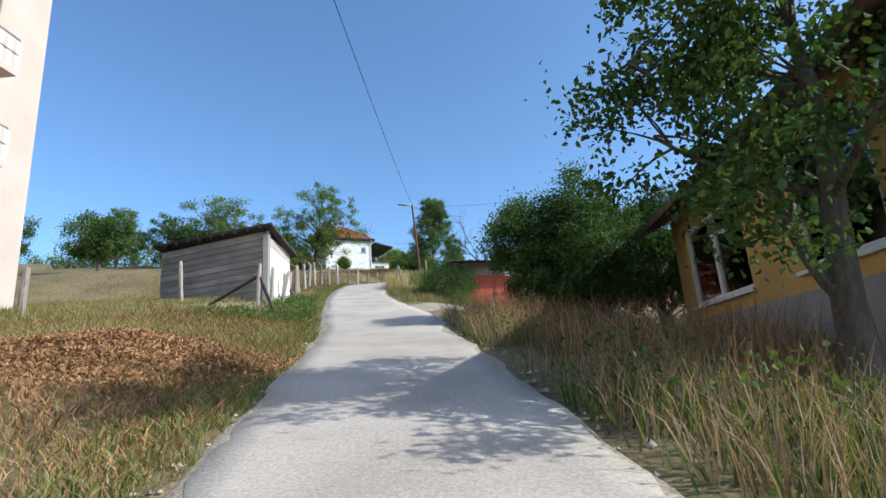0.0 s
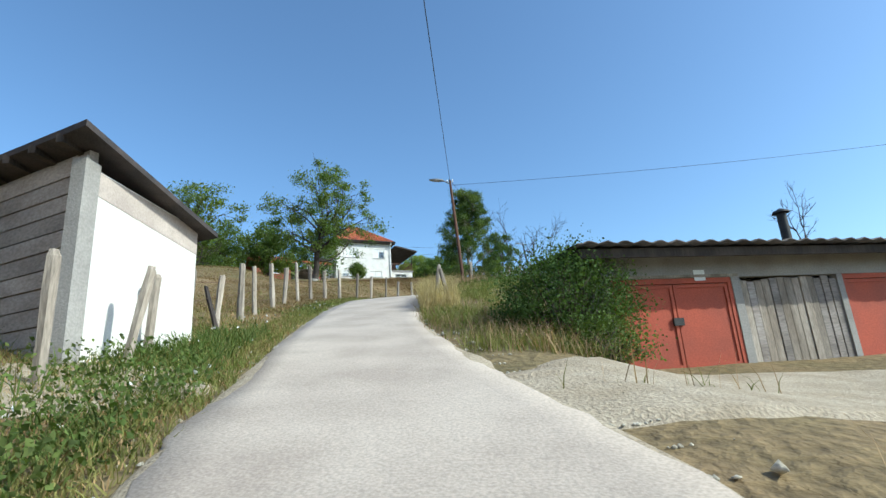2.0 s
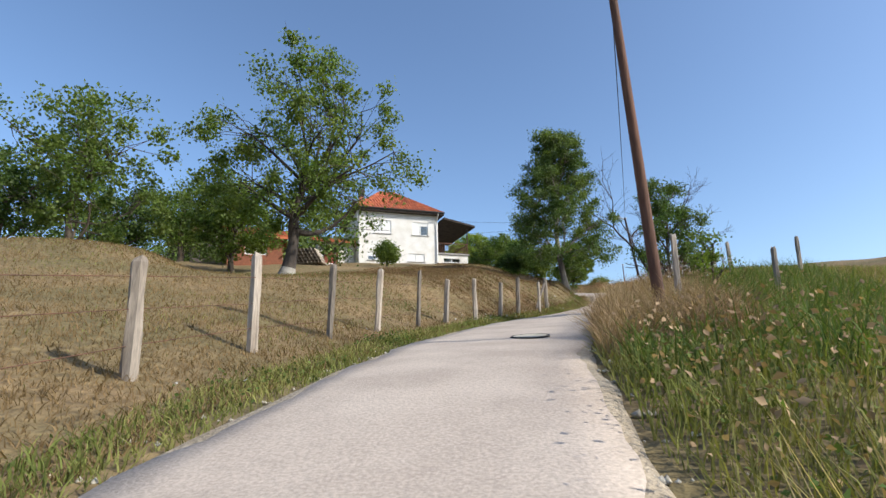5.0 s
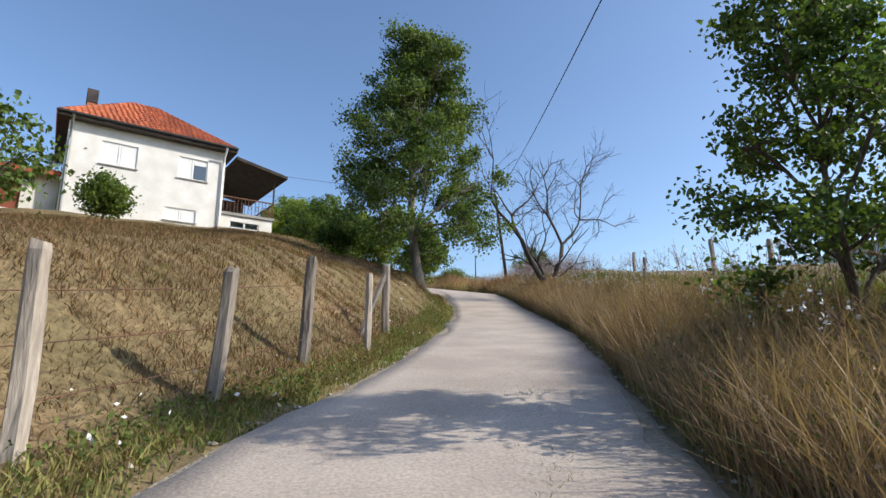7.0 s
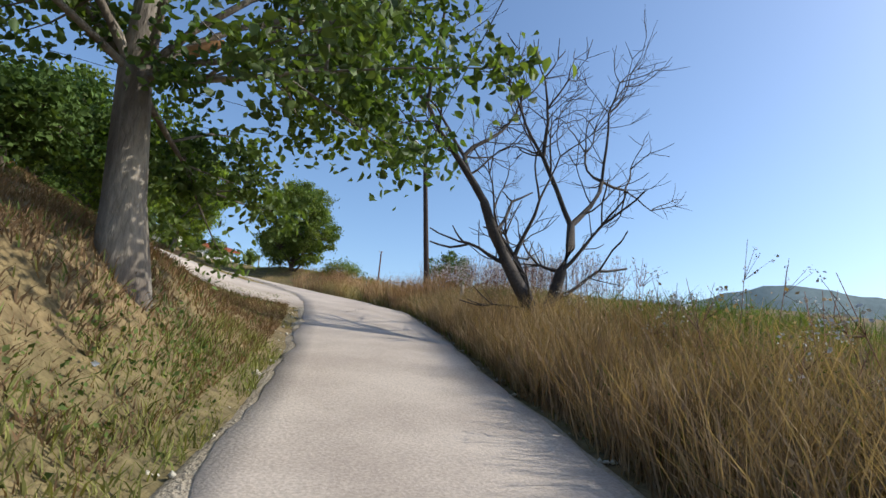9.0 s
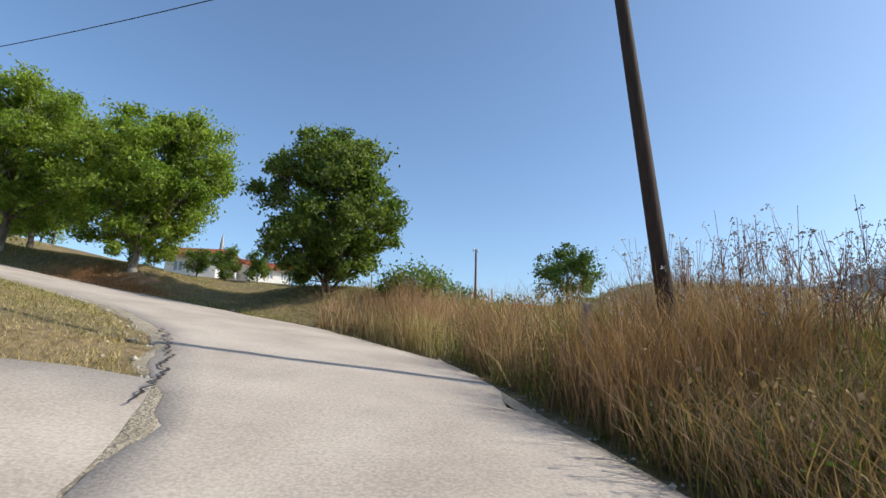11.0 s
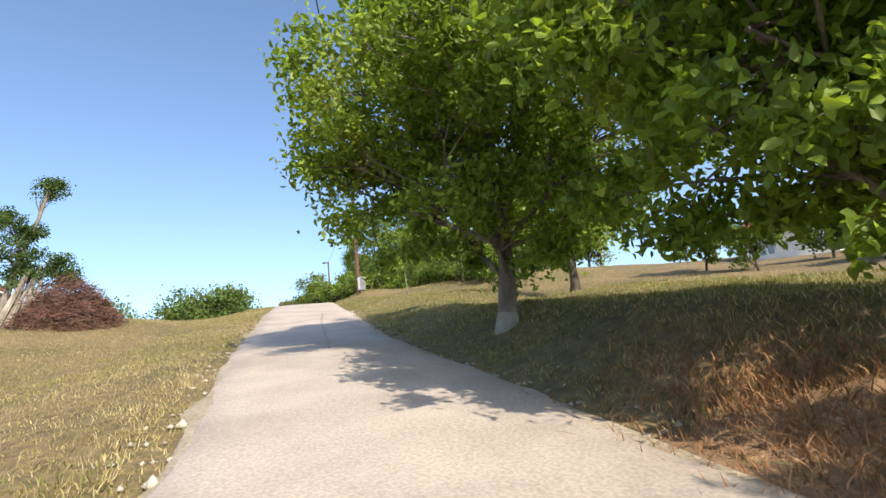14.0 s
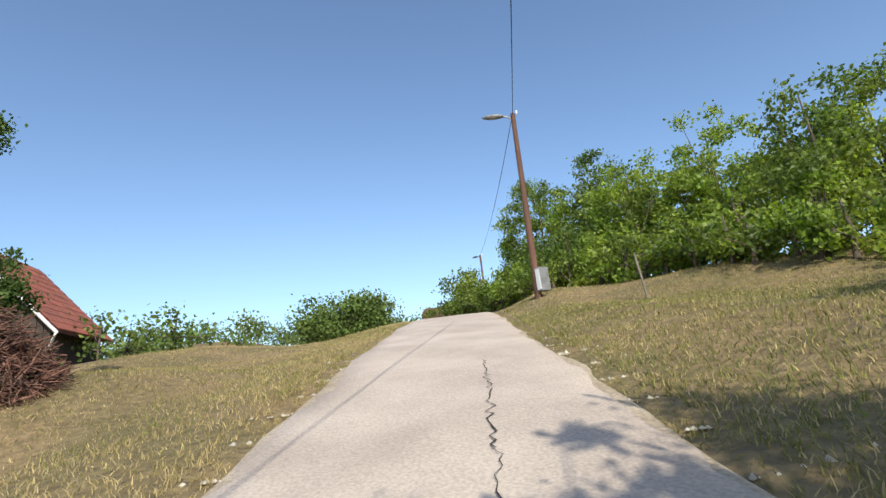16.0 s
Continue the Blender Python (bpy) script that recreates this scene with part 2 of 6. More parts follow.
def tube_arrays(points, radii, sides=7):
    """Rings round a line of points, as vertex and face arrays."""
    pts = np.asarray(points, float)
    rad = np.asarray(radii, float)
    d = np.gradient(pts, axis=0)
    d /= np.linalg.norm(d, axis=1)[:, None] + 1e-9
    ref = np.where(np.abs(d[:, 2:3]) > 0.9, np.array([[1.0, 0, 0]]), np.array([[0, 0, 1.0]]))
    a = np.cross(d, ref)
    a /= np.linalg.norm(a, axis=1)[:, None] + 1e-9
    b = np.cross(d, a)
    ang = np.linspace(0, 2 * np.pi, sides, endpoint=False)
    ring = pts[:, None] + rad[:, None, None] * (np.cos(ang)[None, :, None] * a[:, None] + np.sin(ang)[None, :, None] * b[:, None])
    n = len(pts)
    i, j = np.meshgrid(np.arange(n - 1), np.arange(sides), indexing="ij")
    k = (j + 1) % sides
    f = np.stack([i * sides + j, i * sides + k, (i + 1) * sides + k, (i + 1) * sides + j], -1).reshape(-1, 4)
    return ring.reshape(-1, 3), f


def join_arrays(items):
    vs, fs, o = [], [], 0
    for v, f in items:
        vs.append(v)
        fs.append(f + o)
        o += len(v)
    return np.concatenate(vs), np.concatenate(fs)


def leaf_arrays(centres, size, r, fine=False, long=1.8):
    """Small folded leaves of two triangles at the given places."""
    n = len(centres)
    u = r.normal(size=(n, 3))
    u[:, 2] -= 0.35
    u /= np.linalg.norm(u, axis=1)[:, None]
    w = np.cross(u, r.normal(size=(n, 3)))
    w /= np.linalg.norm(w, axis=1)[:, None] + 1e-9
    nn = np.cross(u, w)
    s = size * r.uniform(0.6, 1.35, (n, 1))
    half = s / long / 2 * 1.3
    base, tip = centres - u * s / 2, centres + u * s / 2
    left = centres + w * half + nn * half * 0.4
    right = centres - w * half + nn * half * 0.4
    if fine:
        low, high = base * 0.7 + tip * 0.3, base * 0.34 + tip * 0.66
        fold = nn * half * 0.35
        v = np.stack([base, low + w * half * 0.9 + fold, high + w * half * 0.72 + fold, tip - nn * half * 0.3, high - w * half * 0.72 + fold, low - w * half * 0.9 + fold], 1).reshape(-1, 3)
        o = np.arange(n)[:, None] * 6
        return v, np.concatenate([o + [0, 1, 2], o + [0, 2, 3], o + [0, 3, 4], o + [0, 4, 5]], 1).reshape(-1, 3)
    v = np.stack([base, left, tip, right], 1).reshape(-1, 3)
    o = np.arange(n)[:, None] * 4
    f = np.concatenate([o + [0, 1, 2], o + [0, 2, 3]], 1).reshape(-1, 3)
    return v, f


# ---- the lie of the land ----
ROAD = [(2.62, -30.49, -4.51), (0.29, -10.99, -1.85), (-1.28, 3.27, 0.62), (-2.07, 9.88, 1.83), (-2.99, 16.43, 3.12), (-3.95, 22.67, 4.51), (-4.84, 29.89, 6.25),
        (-5.3, 37.48, 8.07), (-4.77, 44.42, 9.22), (-3.24, 51.5, 10.19), (-1.11, 58.52, 11.16), (1.03, 67, 12.41), (2.27, 75.91, 14.04),
        (1.55, 81.5, 14.99), (-1.03, 86.16, 15.92), (-5.01, 90.04, 16.89), (-9.98, 93.32, 17.98), (-15.56, 96.54, 19.14), (-24.21, 101.68, 21.11),
        (-34.97, 107.98, 23.13), (-45.64, 114.02, 23.97), (-61.64, 122.86, 23.85), (-109.65, 149.25, 21.78)]


def spline(keys, per):
    k = np.array(keys, float)
    k = np.vstack([2 * k[0] - k[1], k, 2 * k[-1] - k[-2]])
    out = []
    t = np.linspace(0, 1, per, endpoint=False)[:, None]
    for i in range(1, len(k) - 2):
        a, b, c, d = k[i - 1:i + 3]
        out.append(0.5 * (2 * b + (c - a) * t + (2 * a - 5 * b + 4 * c - d) * t ** 2 + (3 * b - a - 3 * c + d) * t ** 3))
    return np.vstack(out + [k[-2:-1]])


CL = spline(ROAD, 12)
CT = np.gradient(CL, axis=0)
CT /= np.linalg.norm(CT[:, :2], axis=1)[:, None]      # tangents, unit length in plan
CN = np.stack([CT[:, 1], -CT[:, 0]], 1)                # to the right in plan
CS = np.r_[0, np.cumsum(np.linalg.norm(np.diff(CL[:, :2], axis=0), axis=1))]


def road_at(y_or_s, by_s=False):
    i = int(np.argmin(np.abs((CS if by_s else CL[:, 1]) - y_or_s)))
    return CL[i], CT[i], CN[i], CS[i]


S0 = road_at(3.27)[3]   # where the drive begins, along the road

# edges of the road: metres along the drive, left and right of the line driven
EDGES = np.array([(-40, 1.4, 1.5), (0, 1.3, 1.5), (12.4, 1.25, 1.7), (16.5, 1.5, 1.85), (20.7, 1.75, 1.2), (24.8, 2.0, 0.75), (29, 2.15, 0.75), (40.4, 2.15, 0.95), (49.1, 2.2, 1.2), (51.7, 1.8, 1.35), (57.8, 1.5, 1.6), (67.1, 1.4, 1.5),
                  (73.3, 1.4, 1.7), (78.5, 1.0, 2.5), (81, 0.8, 3.3), (83.6, 0.45, 3.6), (86.6, 0.4, 3.5), (88.7, 0.65, 3.25), (91.7, 0.8, 2.5), (93.7, 0.95, 2.25), (96.8, 1.2, 2.0), (100.8, 1.4, 1.7), (106.9, 1.5, 1.6), (112.9, 1.65, 1.4), (143.1, 1.55, 1.55), (309, 1.55, 1.55)])


def edges(s):
    return np.interp(s, EDGES[:, 0], EDGES[:, 1]), np.interp(s, EDGES[:, 0], EDGES[:, 2])


# banks beside the road: metres along the drive, rise to the right, its reach, rise to the left, its reach
BANKS = np.array([
    (-40, 0.0, 3, 0.0, 3), (0, 0.1, 3, 0.15, 3), (10.3, 0.0, 5, 0.3, 3), (17.6, -0.2, 6, 0.2, 4), (24.8, 0.0, 3, 0.0, 4), (34.2, 0.15, 2.2, 0.1, 4),
    (43.5, 0.3, 2.0, 0.4, 6), (51.7, 0.6, 2.2, 0.9, 6), (58.9, 0.75, 2.2, 1.3, 3.4), (64, 0.8, 2.4, 1.35, 1.7), (68.1, 0.8, 2.5, 0.9, 2.0), (74.3, 0.65, 2.5, 0.1, 5), (80.5, 0.35, 3, 0.1, 5), (84.6, 0.0, 5, 0.0, 5),
    (89.7, 0.05, 3, 0.0, 5), (91.7, 0.3, 2.6, 0.0, 5), (93.2, 0.8, 2.4, 0.0, 5), (98.8, 0.9, 1.8, 0.0, 5), (103.8, 0.5, 2.5, 0, 6), (108.9, 0.3, 3, 0.0, 8), (114.9, 0.6, 2.0, 0, 8), (125, 0.6, 2.2, 0, 9), (133.1, 0.0, 4, 0.0, 10), (203.1, 0.0, 4, 0.0, 10)])
# cross fall of the land, rising to the right: metres along the drive, right of the road, left of it
FALL = np.array([(-40, -0.036, -0.036), (20.7, -0.039, -0.039), (36.3, -0.015, -0.075), (46.5, 0.011, -0.089), (56.8, 0.036, -0.104), (72.3, 0.041, -0.009), (79.5, 0.039, -0.061), (85.6, 0.058, -0.102),
                 (92.7, 0.059, -0.041), (102.8, 0.077, 0.077), (153.1, 0.076, 0.076)])


def fbm(x, y, seed=0.0):
    return (np.sin(x * 0.9 + 1.3 * np.sin(y * 0.53 + seed)) * np.sin(y * 0.8 + 1.1 * np.sin(x * 0.61 + 2 + seed)) * 0.5
            + np.sin(x * 2.3 + 2 * np.sin(y * 1.7 + seed)) * np.sin(y * 2.1 + seed) * 0.25 + np.sin(x * 5.1 + y * 3.3 + seed) * np.sin(y * 4.7 - x * 1.9) * 0.12)


# levels of the land away from the road
LEVELS_UPPER = [(-18.36, 65.88, 15.57), (-25.85, 66.97, 16.31), (-19.94, 49.41, 13.01), (-14.11, 26.28, 5.7), (-8.31, 25.75, 5.58), (4.5, 69.36, 13.3), (6.46, 81.82, 15.25), (21.46, 79.76, 15.68), (40.24, 87.53, 18.74), (31.96, 97.39, 19.4), (21.96, 99.52, 19.6), (3.48, 111.53, 19.83), (-4.68, 119.05, 21.14), (-25.7, 104.85, 20.48), (-25.26, 112.32, 22.59), (-22.76, 113.61, 22.58), (-35.16, 111.02, 22.5), (-40.49, 94.7, 22.62), (-29.32, 93.21, 21.22), (-74.62, 96.44, 26.34), (-71.57, 117.79, 27.64), (1.04, 54.18, 11.21), (0.87, 26.18, 4.32), (3.5, 26.3, 4.3), (2.0, 24.6, 4.2), (7.87, 28.18, 4.35), (2.81, 13.94, 2.12)]
LEVELS_HOUSE = [(-9.43, 56.97, 12.1), (-11.51, 60.51, 13.26), (-13.58, 64.06, 14.38), (-15.66, 67.61, 15.59), (-9.7, 61.53, 12.96), (-11.28, 65.29, 14.29), (-12.85, 69.14, 15.55), (-6.73, 58.17, 12.11), (-7.7, 62.13, 12.71), (-8.68, 66.19, 13.86), (-9.65, 70.25, 15.24), (-4.49, 62.55, 11.97), (-2.6, 66.53, 11.78), (-1.6, 67.96, 13.7), (-16.83, 72.1, 16.96), (-13.83, 73.63, 16.95), (-10.82, 75.15, 16.97), (-8.42, 75.54, 16.74), (-13.6, 52.73, 11.76), (-5.37, 71.06, 14.18)]
LEVELS_ORCHARD = [(-4.78, 95.03, 17.51), (-9.87, 96.71, 17.62), (-4.96, 98.33, 17.56), (-6.96, 97.97, 17.97), (-10.15, 99.02, 18.19), (-12.81, 103.13, 19.23), (-15.52, 107.43, 20.02), (-2.17, 98.48, 17.18), (-6.15, 103.25, 18.49), (-2.95, 103.63, 18.43), (-0.37, 99.41, 18.15), (-18.21, 103.66, 20.48), (-21.1, 107.88, 20.99), (1.96, 92.35, 17.6)]
LEVELS_OUTER = [(4, 36, 7.2), (3, 41, 8.45), (8, 44, 9.1), (28.31, 132.02, 19.72), (60.06, 60.4, 11.46), (-34.87, 60.84, 15.83), (20.02, 50.12, 10.36), (-20, 40, 10.45), (30.12, 70.77, 13.94), (10.05, 105.61, 18.47), (60.22, 101.45, 16.98), (19.88, 29.21, 4.66), (-34.8, 76.3, 18.37)]
LEVELS = np.array(LEVELS_UPPER + LEVELS_HOUSE + LEVELS_ORCHARD + LEVELS_OUTER)
STEP = np.vstack([CL[::3], LEVELS])
STEP_T = np.vstack([CT[::3], np.tile([[-0.2, 0.98, 0.13]], (len(LEVELS), 1))])
STEP_N = np.stack([STEP_T[:, 1], -STEP_T[:, 0]], 1)
STEP_R = np.r_[np.interp(CS[::3] - S0, FALL[:, 0], FALL[:, 1]), np.zeros(len(LEVELS))]
STEP_L = np.r_[np.interp(CS[::3] - S0, FALL[:, 0], FALL[:, 2]), np.zeros(len(LEVELS))]


def ground_z(x, y):
    """Height of the ground, for arrays or single places."""
    x, y = np.atleast_1d(np.asarray(x, float)), np.atleast_1d(np.asarray(y, float))
    shape = x.shape
    x, y = x.ravel(), y.ravel()
    out = np.empty_like(x)
    for a in range(0, len(x), 4000):
        px, py = x[a:a + 4000], y[a:a + 4000]
        dx, dy = px[:, None] - STEP[None, :, 0], py[:, None] - STEP[None, :, 1]
        r2 = dx * dx + dy * dy
        w = 1 / (r2 + 5.0) ** 2.2
        w /= w.sum(1)[:, None]
        along = dx * STEP_T[None, :, 0] + dy * STEP_T[None, :, 1]
        along = along / np.sqrt(1 + (along / 70.0) ** 2)
        across = dx * STEP_N[None, :, 0] + dy * STEP_N[None, :, 1]
        across = across / np.sqrt(1 + (across / 60.0) ** 2)
        base = (w * (STEP[None, :, 2] + along * STEP_T[None, :, 2] + across * np.where(across > 0, STEP_R, STEP_L))).sum(1)
        # exact place beside the road
        ddx, ddy = px[:, None] - CL[None, :, 0], py[:, None] - CL[None, :, 1]
        d2 = ddx * ddx + ddy * ddy
        i = d2.argmin(1)
        d = np.sqrt(d2[np.arange(len(i)), i])
        al = ddx[np.arange(len(i)), i] * CT[i, 0] + ddy[np.arange(len(i)), i] * CT[i, 1]
        near = CL[i, 2] + al * CT[i, 2]
        side = ddx[np.arange(len(i)), i] * CN[i, 0] + ddy[np.arange(len(i)), i] * CN[i, 1]
        s = CS[i] - S0
        el, er = edges(s)
        d = np.clip(d - np.where(side > 0, er, el) + 1.55, 0, None)
        k = np.clip((d - 1.5) / 4.0, 0, 1)
        k = k * k * (3 - 2 * k)
        z = near * (1 - k) + base * k
        rise_r, reach_r = np.interp(s, BANKS[:, 0], BANKS[:, 1]), np.interp(s, BANKS[:, 0], BANKS[:, 2])
        rise_l, reach_l = np.interp(s, BANKS[:, 0], BANKS[:, 3]), np.interp(s, BANKS[:, 0], BANKS[:, 4])
        q = np.where(side > 0, np.clip((d - 1.7) / reach_r, 0, 1), np.clip((d - 1.7) / reach_l, 0, 1))
        q = q * q * (3 - 2 * q)
        z = z + q * np.where(side > 0, rise_r, rise_l) * np.exp(-np.clip(d - 5, 0, None) ** 2 / 60.0)
        rough = np.clip((d - 1.6) / 2.0, 0, 1)
        z = z + rough * 0.07 * fbm(px, py) - 0.05 * (d < 1.9)
        out[a:a + 4000] = z
    out = out.reshape(shape)
    return out if out.size > 1 else float(out.ravel()[0])


def lines(lo, fine_lo, fine_hi, hi, step):
    mid = np.arange(fine_lo, fine_hi, step)
    def grow(a, b, sign):
        v, d, o = a, step, []
        while (v - b) * sign < 0:
            d *= 1.18
            v += sign * d
            o.append(v)
        return o
    return np.array(sorted(grow(fine_lo, lo, -1)) + list(mid) + grow(fine_hi, hi, 1))


gx, gy = lines(-900, -36, 22, 900, 0.55), lines(-500, -10, 124, 1100, 0.55)
GX, GY = np.meshgrid(gx, gy, indexing="ij")
GZ = ground_z(GX, GY)
gi, gj = np.meshgrid(np.arange(len(gx) - 1), np.arange(len(gy) - 1), indexing="ij")
q0 = gi * len(gy) + gj
ground = raw("ground", np.stack([GX, GY, GZ], -1).reshape(-1, 3), np.stack([q0, q0 + len(gy), q0 + len(gy) + 1, q0 + 1], -1).reshape(-1, 4), "ground", smooth=True)
tagged(ground, "sloping meadow ground with dry and green grass", "ground", kind="structure")

# road: a concrete strip with worn, uneven edges
along = np.arange(S0 - 25, CS[-1] - 5, 0.3)
cols = np.array([-1.0, -0.96, -0.75, -0.5, -0.25, 0, 0.25, 0.5, 0.75, 0.96, 1.0])
rv = []
for s in along:
    i = min(np.searchsorted(CS, s), len(CS) - 1)
    j = max(i - 1, 0)
    kk = (s - CS[j]) / max(CS[i] - CS[j], 1e-6)
    c, nrm = CL[j] * (1 - kk) + CL[i] * kk, CN[j] * (1 - kk) + CN[i] * kk
    wob, wob2 = (0.22 * noise.noise((s * 0.45, k, 0)) + 0.12 * noise.noise((s * 1.7, k, 3)) + 0.07 * noise.noise((s * 5.1, k, 7)) for k in (0.0, 40.0))
    el, er = edges(s - S0)
    for q in cols:
        off = (er - el) / 2 + q * (er + el) / 2 + (wob if q < -0.9 else wob2 if q > 0.9 else 0)
        rv.append((c[0] + nrm[0] * off, c[1] + nrm[1] * off, c[2] + 0.02 * (1 - q * q) + (0.03 if abs(q) < 0.99 else -0.06) + 0.015 * noise.noise((s * 0.6, q * 2, 5))))
nc = len(cols)
ri, rj = np.meshgrid(np.arange(len(along) - 1), np.arange(nc - 1), indexing="ij")
q0 = ri * nc + rj
road = raw("road", np.array(rv), np.stack([q0, q0 + 1, q0 + nc + 1, q0 + nc], -1).reshape(-1, 4), "road", smooth=True)
tagged(road, "narrow pale concrete village road with worn edges", "road", kind="structure")



# ---- plants ----
def P(x, y, dz=0.0):
    return Vector((x, y, ground_z(x, y) + dz))


def limb_points(a, b, r, n=6, sag=0.0, wander=0.12):
    t = np.linspace(0, 1, n)[:, None]
    a, b = np.array(a, float), np.array(b, float)
    length = np.linalg.norm(b - a)
    mid = r.normal(size=(1, 3)) * length * wander
    return a + (b - a) * t + mid * (t * (1 - t) * 2) + np.array([[0, 0, 1]]) * sag * length * (t * (1 - t) * 2)


def tree(name, x, y, label, height, radius, crown_base, leaf="leaf", bark="bark", trunk_r=0.16, clumps=60, leaves=140, clump_r=0.55, leaf_size=0.13,
         squash=1.0, lean=(0, 0), seed=1, top=0.0, category="tree", group="", dz=-0.1, skew=(0, 0), trunk_h=None, lobes=11, long=1.9, lime=0.0, flare=0.5, bare=0.0, fine=False, at=(), cone=0.0, limb=0.5, wander=0.16):
    """A tapered trunk, limbs to uneven boughs, twigs to clumps, and a ragged crown of separate leaves."""
    r = np.random.default_rng(seed)
    root = empty(name, Matrix.Translation(P(x, y, dz)), label, category, group)
    th = trunk_h or (crown_base + (height - crown_base) * 0.62)
    t = np.linspace(0, 1, 10)[:, None]
    bend = 0.02 * th
    spine = np.concatenate([lean[0] * t ** 1.3 * th / 3 + bend * np.sin(t * 7 + seed), lean[1] * t ** 1.3 * th / 3 + bend * np.cos(t * 6 + seed), t * th], 1)
    spine[:, :2] -= spine[0, :2]
    wide = trunk_r * (1 - 0.75 * t[:, 0]) * (1 + flare * np.exp(-t[:, 0] * 14))
    stem, pieces = tube_arrays(spine, wide, 9), []
    # boughs: uneven lobes that fill the crown
    mid, half = (crown_base + height) / 2, (height - crown_base) / 2
    g = (np.arange(lobes) + 0.5) / lobes
    az = np.arange(lobes) * 2.399 + seed + r.normal(size=lobes) * 0.35
    zz = (1 - 2 * g) + r.normal(size=lobes) * 0.1
    ring = np.sqrt(np.clip(1 - zz ** 2, 0.06, 1)) * (1 - top * np.clip(zz, 0, 1))
    ring = ring * (1 - cone) + cone * (0.12 + 1.1 * (0.5 - zz / 2) ** 0.8)
    reach = 0.66 * r.uniform(0.72, 1.18, lobes)
    boughs = np.stack([np.cos(az) * ring * reach * radius + spine[-1, 0] * 0.6 + skew[0] * (zz + 1) / 2,
                       np.sin(az) * ring * reach * radius + spine[-1, 1] * 0.6 + skew[1] * (zz + 1) / 2, mid + zz * half * (0.68 + 0.22 * cone) * squash], 1)
    size = radius * r.uniform(0.30, 0.46, lobes) * (1 - 0.35 * top * np.clip(zz, 0, 1)) * (1 - 0.45 * cone * (zz + 1) / 2)
    core = np.array([[spine[-1, 0] * 0.5, spine[-1, 1] * 0.5, mid]])
    boughs, size = np.vstack([boughs, core]), np.r_[size, radius * 0.4]
    if at:
        boughs, size = np.array([q[:3] for q in at], float), np.array([q[3] for q in at], float)
    per = max(2, int(round(clumps / len(boughs))))
    ends = []
    for k, (q, w) in enumerate(zip(boughs, size)):
        level = np.clip((q[2] - half * 0.35) / th, 0.25 if crown_base > 1 else 0.1, 0.97)
        i = int(level * 9)
        bough = limb_points(spine[i], q, r, 6, sag=0.1, wander=wander)
        pieces.append(tube_arrays(bough, np.linspace(max(wide[i] * (0.28 if at else limb), 0.02), 0.02, 6), 6))
        for _ in range(per):
            u = r.normal(size=3)
            u /= np.linalg.norm(u)
            e = q + u * w * r.uniform(0.35, 1.0) ** 0.5 * np.array([1, 1, 0.85])
            if r.random() < 0.07:
                e = q + u * w * 1.2
            ends.append(e)
            j = int(r.integers(2, 6))
            pieces.append(tube_arrays(limb_points(bough[j], e, r, 4, sag=0.1), np.linspace(0.02, 0.006, 4), 4))
    ends = np.array(ends)
    raw("trunk", *stem, bark, root, smooth=True)
    v, f = join_arrays(pieces)
    tagged(raw("branchwork", v, f, bark, root, smooth=True), kind="stuff")
    if lime:
        k = np.linspace(0, lime, 5)
        line = np.stack([np.interp(k, spine[:, 2], spine[:, c]) for c in range(3)], 1)
        v, f = tube_arrays(line, np.interp(k, spine[:, 2], wide) + 0.008, 9)
        raw("limewash", v, f, "lime", root, "whitewashed foot of the trunk", smooth=True)
    if leaves:
        ends = ends[r.random(len(ends)) >= bare]
        counts = (leaves * 2.2 * r.uniform(0.55, 1.35, len(ends))).astype(int)
        src = np.repeat(ends, counts, axis=0)
        rr = np.repeat(r.uniform(0.55, 1.15, len(ends)), counts)[:, None] * clump_r
        pos = src + r.normal(size=src.shape) * rr * np.array([[0.55, 0.55, 0.42]])
        pos = pos[pos[:, 2] > 0.15]
        v, f = leaf_arrays(pos, leaf_size, r, fine, long)
        raw("crown", v, f, leaf, root)
    return root


